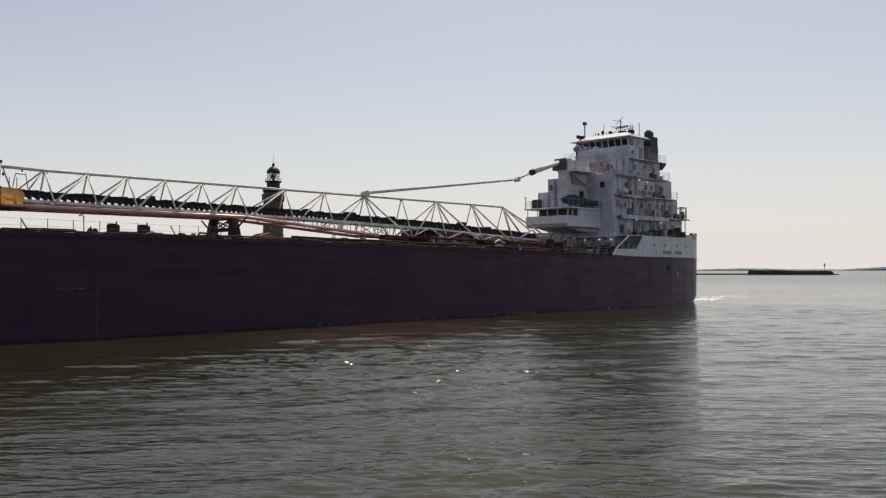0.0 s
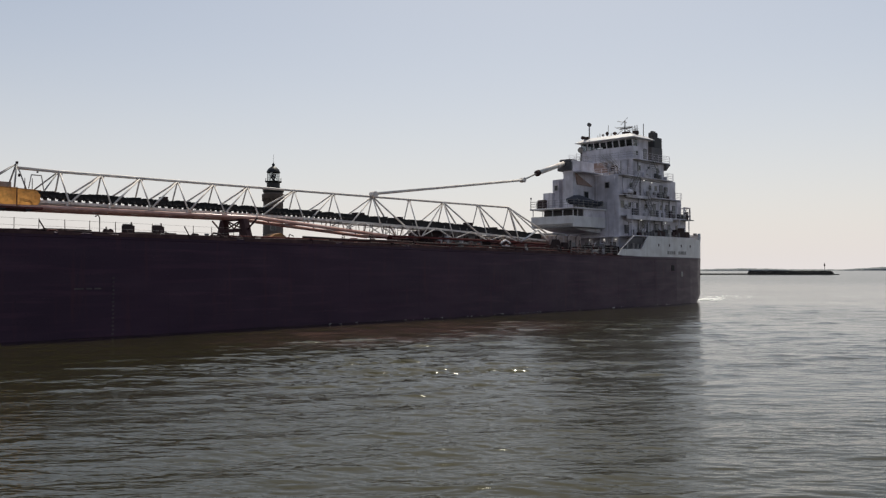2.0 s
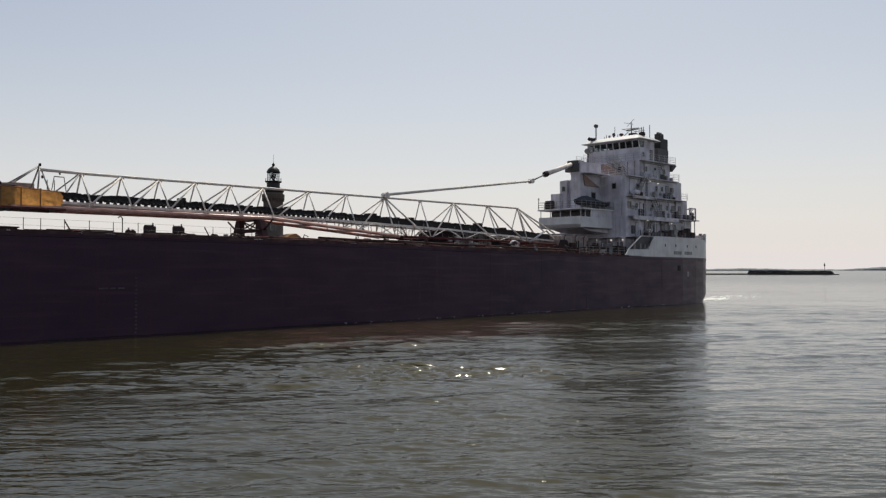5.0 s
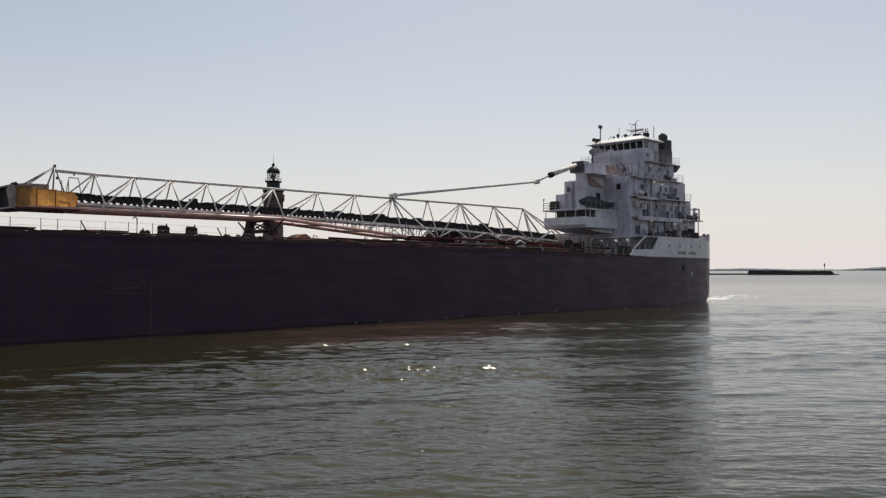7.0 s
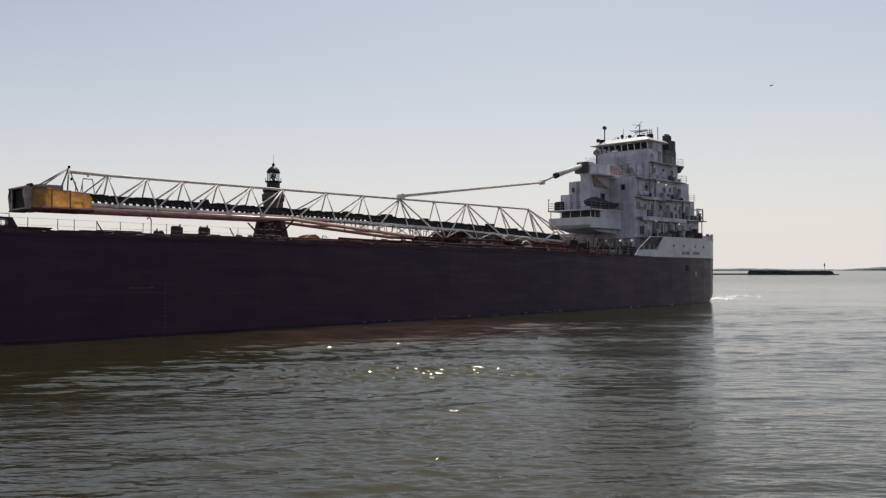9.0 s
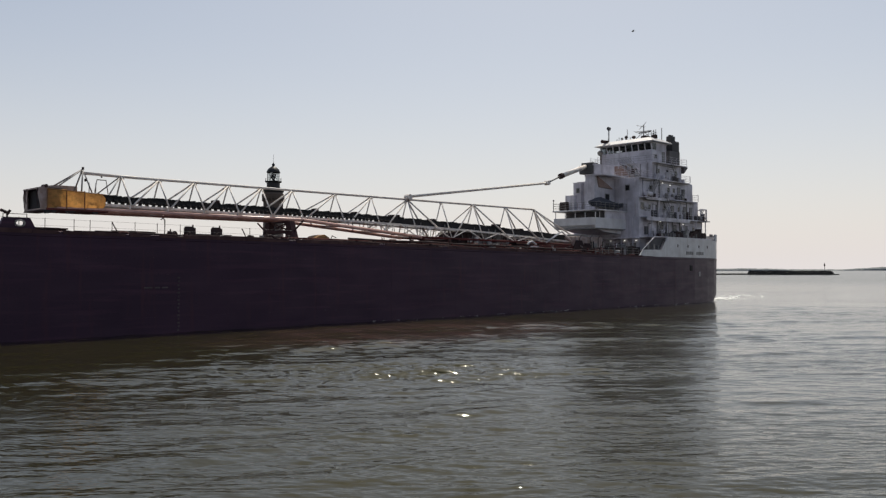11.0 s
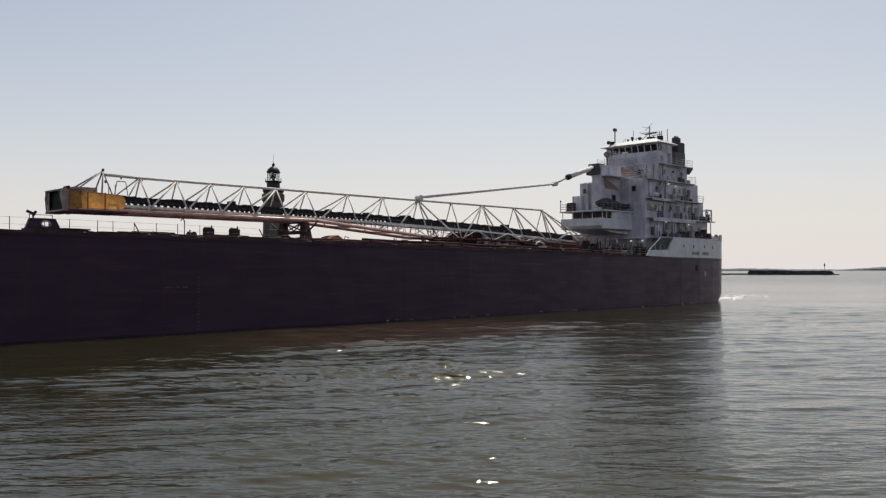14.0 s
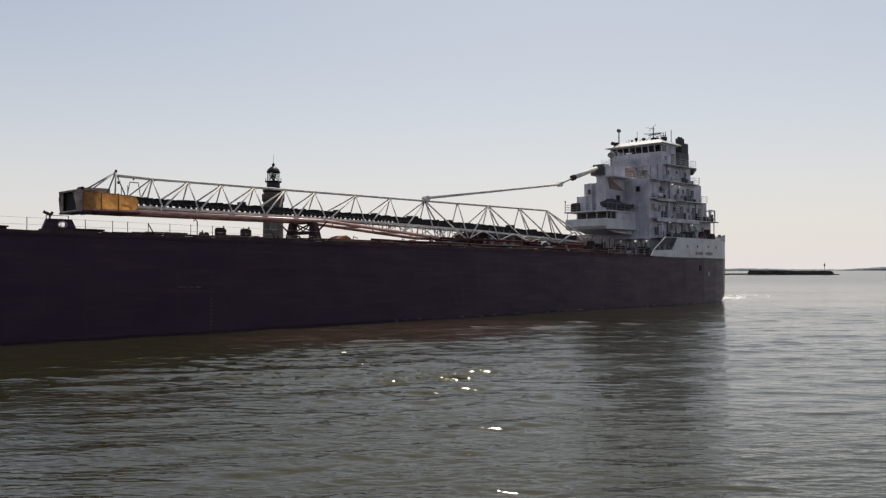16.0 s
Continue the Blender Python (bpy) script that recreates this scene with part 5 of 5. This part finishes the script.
# ---- stern bulwark ----
def bulwark():
    """White plating round the stern above the hull, with a sloping leading edge and a gap for the moorings."""
    xs = [96.0, 96.9, 98, 100, 102, 103.7, 106, 109, 112, 114.5, 117, 119, 120.5, 122, 123, 123.8, 124.5, 124.9, 125.2]
    bm = B()
    for s in (-1, 1):
        outer, inner = [], []
        for x in xs:
            top = float(np.interp(x, [96.0, 96.9, 102.0, 103.7, 119.5, 122.9, 123.6, 125.2], [7.06, 7.92, 8.0, 9.92, 9.78, 9.75, 10.7, 10.75]))
            w, d = half_width(x), deck_z(x) + 0.004
            outer.append([bm.verts.new((x, s * (w + 0.02), d)), bm.verts.new((x, s * (w + 0.02), top))])
            inner.append([bm.verts.new((x, s * (w - 0.1), d)), bm.verts.new((x, s * (w - 0.1), top))])
        for k in range(len(xs) - 1):
            bm.faces.new((outer[k][0], outer[k + 1][0], outer[k + 1][1], outer[k][1]))
            bm.faces.new((inner[k][0], inner[k][1], inner[k + 1][1], inner[k + 1][0]))
            bm.faces.new((outer[k][1], outer[k + 1][1], inner[k + 1][1], inner[k][1]))
        bm.faces.new((outer[0][0], outer[0][1], inner[0][1], inner[0][0]))
    box(bm, 125.05, 125.22, -5.0, 5.0, 6.9, 10.75)
    b = part("stern_bulwark", bm, BULWARK, ship, "white stern bulwark plating with a sloping forward end")
    # mooring gap with a sloping frame; a dark panel stands for the shade inside
    part("recess_shade_panel", prism(B(), [(97.3, 7.85), (102.1, 7.9), (103.7, 9.7), (100.2, 9.75)], "y", -9.9, -9.82), GAP, b)
    part("recess_frame", path_tube(B(), [(96.9, -10.35, 7.9), (100.1, -10.35, 9.82), (104.0, -10.35, 9.86)], 0.07, 8), WHITE, b)
    for x, z, r in ((98.9, 8.4, 0.3), (100.4, 8.5, 0.36), (101.6, 8.35, 0.28)):
        part("recess_roller", tube(B(), (x, -10.02, 7.7), (x, -10.02, z + 0.3), r * 0.5, 10), GREY, b, "upright mooring roller in the gap")
    for x in (106.6, 109.8, 113.6, 116.9):
        wy = half_width(x) + 0.02
        block("freeing_port", b, DARK, x - 0.14, x + 0.14, -wy - 0.03, -wy + 0.05, 8.45, 8.85, 0.03)
    # the ship's name, kept as plain bars
    for x0, x1 in ((109.2, 109.7), (109.85, 110.3), (110.45, 110.9), (111.05, 111.5), (112.6, 113.1), (113.3, 113.8), (113.95, 114.5), (114.7, 115.3)):
        wy = half_width((x0 + x1) / 2) + 0.02
        block("lettering_bar", b, GREY, x0, x1, -wy - 0.04, -wy + 0.05, 7.35, 7.85, 0.02)
    for y in (-6.6, 6.6):
        block("stern_post", b, BULWARK, 121.9, 122.4, math.copysign(8.45, y) - 0.15, math.copysign(8.45, y) + 0.15, 9.6, 10.85, 0.08)
        block("stern_fairlead", b, GREY, 124.0, 124.6, y - 0.2, y + 0.2, 10.6, 11.0, 0.1)


bulwark()

# ---- mast and instruments on the pilothouse roof ----
Z = 25.8
ant = pipe("signal_mast", ship, GREY, [(111.0, -2.0, Z), (111.0, -2.0, 28.3)], 0.09, 8, "grey signal mast with radar scanners")
pipe("yard", ant, GREY, [(111.0, -3.4, 27.25), (111.0, -0.4, 27.35)], 0.06)
pipe("yard", ant, GREY, [(111.0, -1.2, 27.7), (111.0, -2.5, 28.75)], 0.04)
pipe("yard", ant, GREY, [(110.6, -0.9, 28.3), (111.2, -2.2, 28.0)], 0.04)
for a, b in (((111, -2, 27.2), (109.8, -1.0, Z)), ((111, -2, 27.2), (112.4, -1.0, Z)), ((111, -2, 27.2), (111.8, -3.4, Z))):
    pipe("mast_leg", ant, GREY, [a, b], 0.05)
block("radar_scanner", ant, DARK, 110.8, 111.0, -3.3, -1.2, 27.0, 27.16, 0.04)
block("radar_base", ant, DARK, 110.6, 111.6, -2.7, -1.7, Z, 26.55, 0.1)
for y in (-3.9, -4.3):
    pipe("aerial", ant, DARK, [(110.8, y, Z), (110.8, y, 27.3)], 0.05)
for y in (-2.9, -3.5):
    pipe("aerial_frame", ant, GREY, [(110.9, y, Z), (110.9, y, 27.1), (110.9, y - 0.5, 27.1), (110.9, y - 0.5, Z)], 0.04, 6)
pipe("aerial_frame", ant, GREY, [(110.9, -2.6, 26.7), (110.9, -4.5, 26.75)], 0.04, 6)
pipe("aerial_frame", ant, GREY, [(110.9, -1.4, 26.9), (110.9, -0.2, 27.5)], 0.03, 6)
for y, h in ((1.9, 0.8), (2.3, 0.55), (-0.2, 0.65)):
    pipe("roof_post", ant, GREY, [(109.9, y, Z - 0.3), (109.9, y, Z + h)], 0.05, 6)
block("roof_gear", ant, DARK, 110.5, 111.2, -4.4, -3.6, 25.9, 26.5, 0.1)
sl = pipe("search_light", ship, GREY, [(108.6, 3.0, Z), (108.6, 3.0, 27.9)], 0.1, 8, "search light on a slim roof post")
part("lamp_head", tube(B(), (108.4, 3.0, 28.0), (108.8, 3.0, 28.0), 0.3, 12), GAP, sl)
hornset = part("ship_horn", tube(B(), (108.0, 3.9, 25.95), (109.2, 3.9, 26.05), 0.3, 12, 0.18), DARK, ship, "dark air horn on the roof edge")
block("horn_base", hornset, DARK, 108.9, 109.4, 3.5, 4.3, Z, 26.2, 0.05)
for x, y, r, h in ((110.0, 0.6, 0.26, 0.95), (110.0, -0.8, 0.34, 0.75), (110.0, 1.4, 0.2, 0.7)):
    part("instrument_dome", lathe(B(), [(r * 0.5, Z), (r * 0.5, Z + h * 0.5), (r, Z + h * 0.6), (r, Z + h * 0.8), (r * 0.6, Z + h)], x, y, 12), DARK if y < 1 else GREY, ship, "small instrument dome on the pilothouse roof", smooth=True)
pipe("whip_aerial", ship, GREY, [(112.6, -4.3, Z), (112.6, -4.3, 27.75)], 0.06, 6, "tall whip aerial")
pipe("whip_aerial", ship, GREY, [(110.0, 0.4, 26.4), (110.0, 0.4, 27.75)], 0.04, 6, "tall whip aerial")
dish = part("loudhailer", tube(B(), (108.2, 4.5, 24.0), (108.5, 4.5, 24.2), 0.45, 14), GREY, ship, "round loudhailer on a post by the pilothouse")
pipe("hailer_post", dish, DARK, [(108.5, 4.5, 24.0), (108.5, 4.5, 21.3)], 0.13)


# ---- wash at the stern, carried along with the ship ----
def foam_lumps(name, count, spread, label, seed):
    rng = random.Random(seed)
    bm = B()
    for _ in range(count):
        x, y, s = spread(rng)
        ring = [(x + s * (1 + 0.4 * rng.random()) * math.cos(a), y + s * rng.uniform(0.5, 0.9) * math.sin(a)) for a in np.linspace(0, 2 * math.pi, 9)[:-1]]
        base = [bm.verts.new((u, v, 0.02)) for u, v in ring]
        mid = [bm.verts.new((x + (u - x) * 0.6, y + (v - y) * 0.6, s * rng.uniform(0.15, 0.4))) for u, v in ring]
        for k in range(8):
            bm.faces.new((base[k], base[(k + 1) % 8], mid[(k + 1) % 8], mid[k]))
        bm.faces.new(mid)
    return tagged(part(name, bm, FOAM, None, smooth=True), label, "foam", kind="stuff")


wash = foam_lumps("propeller_wash", 170, lambda r: (lambda u: (125.5 + 30 * u, -6.0 + 7 * u + r.gauss(0, 0.7 + 2.2 * u), abs(r.gauss(0.1, 0.2)) * (1.1 - 0.6 * u) + 0.05))(r.choice((0.03, 0.16, 0.3, 0.34, 0.62, 0.9)) + r.gauss(0, 0.05)), "broken white propeller wash under the stern", 5)
edge = foam_lumps("hull_ripple_foam", 90, lambda r: (lambda x: (x, -half_width(x) - 0.15 - abs(r.gauss(0, 0.25)), r.uniform(0.03, 0.12)))(r.uniform(45, 120)), "thin flecks of foam along the waterline", 6)


# ---- lighthouse on its pier ----
def lighthouse(lx, ly):
    t = tagged(new("lighthouse"), "brown stone lighthouse with black iron lantern", "lighthouse")
    t.location = (lx, ly, 0)
    part("tower", lathe(B(), [(1.85, 1.6), (1.8, 6), (1.7, 17.8), (1.72, 18.9)], seg=28), STONE, t, "weathered brown stone tower", smooth=False)
    for k in range(14):
        z = 2.4 + k * 1.15
        r = 1.85 - 0.0095 * (z - 1.6)
        part("stone_course", lathe(B(), [(r - 0.01, z), (r + 0.035, z + 0.03), (r + 0.03, z + 1.07), (r - 0.01, z + 1.1)], seg=28), STONE if z < 14 else BRICK, t)
    part("corbel_course", lathe(B(), [(1.7, 16.9), (1.78, 17.2), (1.78, 17.5), (1.98, 17.75), (2.0, 18.5), (1.74, 18.65)], seg=28), BRICK, t, "projecting brown corbel course")
    for k in range(20):
        a = 2 * math.pi * k / 20
        m = part("corbel", box(B(), 1.7, 1.97, -0.1, 0.1, 17.3, 17.8, 0.02), BRICK, t)
        m.rotation_euler = (0, 0, a)
    part("cornice", lathe(B(), [(1.7, 18.8), (1.88, 19.1), (1.88, 19.45), (1.75, 19.5)], seg=28), IRON, t)
    part("watch_room", lathe(B(), [(1.18, 19.4), (1.16, 20.75)], seg=20), IRON, t, "black watch room drum")
    part("gallery", lathe(B(), [(1.18, 20.6), (1.48, 20.78), (1.48, 20.9), (1.1, 20.92)], seg=24), IRON, t)
    for k in range(10):
        a = 2 * math.pi * k / 10
        part("gallery_post", tube(B(), (1.4 * math.cos(a), 1.4 * math.sin(a), 20.9), (1.4 * math.cos(a), 1.4 * math.sin(a), 21.5), 0.03, 6), IRON, t)
        part("mullion", tube(B(), (1.03 * math.cos(a), 1.03 * math.sin(a), 20.9), (1.03 * math.cos(a), 1.03 * math.sin(a), 22.5), 0.05, 6), IRON, t)
        b = a + 2 * math.pi / 10
        bm = B()
        q = [bm.verts.new((1.0 * math.cos(c), 1.0 * math.sin(c), z)) for c, z in ((a, 20.92), (b, 20.92), (b, 22.45), (a, 22.45))]
        bm.faces.new(q)
        g = part("lantern_pane", bm, CLEAR, t)
        md = g.modifiers.new("thick", "SOLIDIFY")
        md.thickness = 0.02
        g.visible_shadow = False
    part("lens", lathe(B(), [(0.2, 20.92), (0.25, 21.3), (0.48, 21.5), (0.52, 21.9), (0.4, 22.2), (0.15, 22.35)], seg=16), DARKPANE, t, "drum-shaped lens", smooth=True)
    part("dome", lathe(B(), [(1.18, 22.4), (1.22, 22.52), (1.05, 22.95), (0.72, 23.3), (0.4, 23.55), (0.2, 23.62)], seg=20), IRON, t, "black iron lantern dome", smooth=True)
    part("vent_ball", lathe(B(), [(0.12, 23.55), (0.26, 23.75), (0.26, 23.95), (0.12, 24.15), (0.04, 24.35)], seg=12), IRON, t, smooth=True)
    part("lightning_rod", tube(B(), (0, 0, 24.2), (0, 0, 25.9), 0.018, 6), IRON, t)
    for k, z in enumerate((12.7, 7.0)):
        a = math.atan2(-ly, -lx)
        bm, pn = box(B(), 1.66, 1.88, -0.55, 0.55, z - 0.7, z + 0.7, 0.03), box(B(), 1.8, 1.9, -0.42, 0.42, z - 0.56, z + 0.56)
        for name, m, mt in (("window", bm, GREY), ("pane", pn, DARKPANE)):
            w = part(name, m, mt, t)
            w.rotation_euler = (0, 0, a)
    return t


lighthouse(-30.4, 150.0)


def mound(name, x0, x1, y, half, top, label, seed, step=1.6):
    """A rubble-stone mole: rough courses of blocks heaped along a line."""
    rng = random.Random(seed)
    verts, faces = [], []
    x = x0
    while x < x1:
        for row in range(5):
            u = -1 + 2 * (row + 0.5) / 5
            hgt = top * (1 - 0.55 * abs(u) ** 1.6) * rng.uniform(0.93, 1.02)
            w, d = step * rng.uniform(0.8, 1.2), half / 2.4 * rng.uniform(0.8, 1.2)
            cx, cy = x + rng.uniform(-0.3, 0.3), y + u * half
            b = len(verts)
            tx, ty = rng.uniform(-0.12, 0.12), rng.uniform(-0.12, 0.12)
            for sz in (0, 1):
                for sx, sy in ((-1, -1), (1, -1), (1, 1), (-1, 1)):
                    k = 1.0 if sz == 0 else 0.78
                    verts.append((cx + sx * w * k * 0.62, cy + sy * d * k * 0.62, -1.0 if sz == 0 else hgt + tx * sx + ty * sy))
            faces += [(b, b + 1, b + 5, b + 4), (b + 1, b + 2, b + 6, b + 5), (b + 2, b + 3, b + 7, b + 6), (b + 3, b, b + 4, b + 7), (b + 4, b + 5, b + 6, b + 7)]
        x += step
    me = bpy.data.meshes.new(name)
    me.from_pydata(verts, [], faces)
    me.materials.append(ROCK)
    return tagged(new(name, me), label, "breakwater", kind="structure")


mound("pier_1", -52, -8, 152, 6, 1.9, "low rubble-stone pier under the lighthouse", 8)
mound("breakwater_1", 289, 364, 789, 5, 3.9, "long dark rubble breakwater with a level top", 9, 2.2)
mound("breakwater_2", 150, 290, 790, 4, 1.3, "low tail of the dark rubble breakwater", 10, 2.2)
mound("breakwater_3", 362, 372, 789, 3, 0.8, "low toe of the breakwater", 11, 2.0)

bp = tagged(new("beacon_post"), "slim beacon post with a board on the breakwater", "beacon")
bp.location = (358.8, 789, 3.4)
part("pole", tube(B(), (0, 0, 0), (0, 0, 7.2), 0.22, 8), DARK, bp)
part("board", box(B(), -0.7, 0.7, -0.12, 0.12, 4.6, 6.6, 0.05), DARK, bp)
part("lantern", tube(B(), (0, 0, 7.2), (0, 0, 7.8), 0.35, 10), DARK, bp)


def far_shore(name, x0, x1, y, heights, seed, label):
    """A distant low tree line with an uneven top."""
    rng = random.Random(seed)
    bm = B()
    n = 160
    rows = []
    for k in range(n + 1):
        u = k / n
        x = x0 + (x1 - x0) * u
        h = float(np.interp(u, [a for a, _ in heights], [b for _, b in heights])) * (1 + 0.18 * rng.uniform(-1, 1)) + 0.3
        rows.append([bm.verts.new((x, y + dy, z)) for dy, z in ((0, -1), (3, h * 0.55), (12, h), (40, h * 0.9), (60, -1))])
    for a, b in zip(rows, rows[1:]):
        for k in range(4):
            bm.faces.new((a[k], a[k + 1], b[k + 1], b[k]))
    return tagged(part(name, bm, SHORE, None), label, "shore", kind="structure")


far_shore("backdrop_shore_1", 900, 1250, 3000, [(0, 3), (0.15, 6), (0.5, 8), (0.85, 7), (1, 4)], 1, "hazy low island far across the water")
far_shore("backdrop_shore_2", 1350, 2600, 3400, [(0, 2), (0.2, 3), (0.3, 10), (0.36, 14), (0.5, 16), (1, 12)], 2, "hazy wooded shore far across the water")
far_shore("backdrop_shore_3", 500, 2600, 4200, [(0, 3), (0.5, 5), (1, 6)], 3, "faint distant shoreline")


# ---- gull ----
def gull():
    g = tagged(new("gull"), "grey gull gliding with spread wings", "bird")
    body = part("body", lathe(B(), [(0.02, -0.26), (0.07, -0.18), (0.1, 0), (0.08, 0.16), (0.05, 0.24), (0.02, 0.3)], seg=10), FEATHER, g, smooth=True)
    body.rotation_euler = (0, radians(-90), 0)
    tail = part("tail", prism(B(), [(0.22, -0.03), (0.42, -0.09), (0.42, 0.09), (0.22, 0.03)], "z", -0.01, 0.01), FEATHER, g)
    wings = []
    for s in (-1, 1):
        bm = prism(B(), [(-0.1, 0), (-0.16, s * 0.3), (-0.04, s * 0.66), (0.1, s * 0.72), (0.08, s * 0.34), (0.1, 0)], "z", -0.015, 0.015)
        for v in bm.verts:
            v.co.z += 0.18 * abs(v.co.y) - 0.28 * max(0, abs(v.co.y) - 0.33)
        wings.append(part("wing", bm, FEATHER, g))
    for ob in (body, tail, *wings):
        ob.data.transform(Matrix.Scale(0.65, 4))
    return g, wings


bird, wings = gull()


def motions():
    rows = []
    for k in range(9):
        t = 2.0 * k
        s = 0.6 * (t - 0.00173 * t * (t - 16))
        c = math.sqrt(0.5)
        rows.append((t, pose(c * (s - 74.1), c * (s + 74.1), 0, 0, 0, 45)))
    for thing in (ship, wash, edge, *RIDERS):
        walk(thing, rows)
    # two wave trains slide through one another, so that the surface keeps changing
    walk(water, [(0.0, pose(-1.6, 4.0, 0)), (8.0, pose(0, 0, 0)), (16.0, pose(1.6, -4.0, 0))])
    walk(chop, [(0.0, pose(2.4, -2.0, 0)), (8.0, pose(0, 0, 0)), (16.0, pose(-2.4, 2.0, 0))])
    # the gull crosses from right to left and climbs away overhead
    walk(bird, [(0.0, pose(140.4, 110, 27.0)), (7.4, pose(55.6, 110, 29.4)), (8.2, pose(49.4, 110, 28.75)), (9.2, pose(40.5, 107, 29.0)), (11.3, pose(20.4, 100, 35.6)), (11.5, pose(18.9, 100, 37.0)), (16.0, pose(-13.0, 96, 66.0))])
    for w, s in zip(wings, (-1, 1)):
        walk(w, [(0.4 * k, pose(0, 0, 0, s * (14 if k % 2 else -12), 0, 0)) for k in range(41)])


motions()
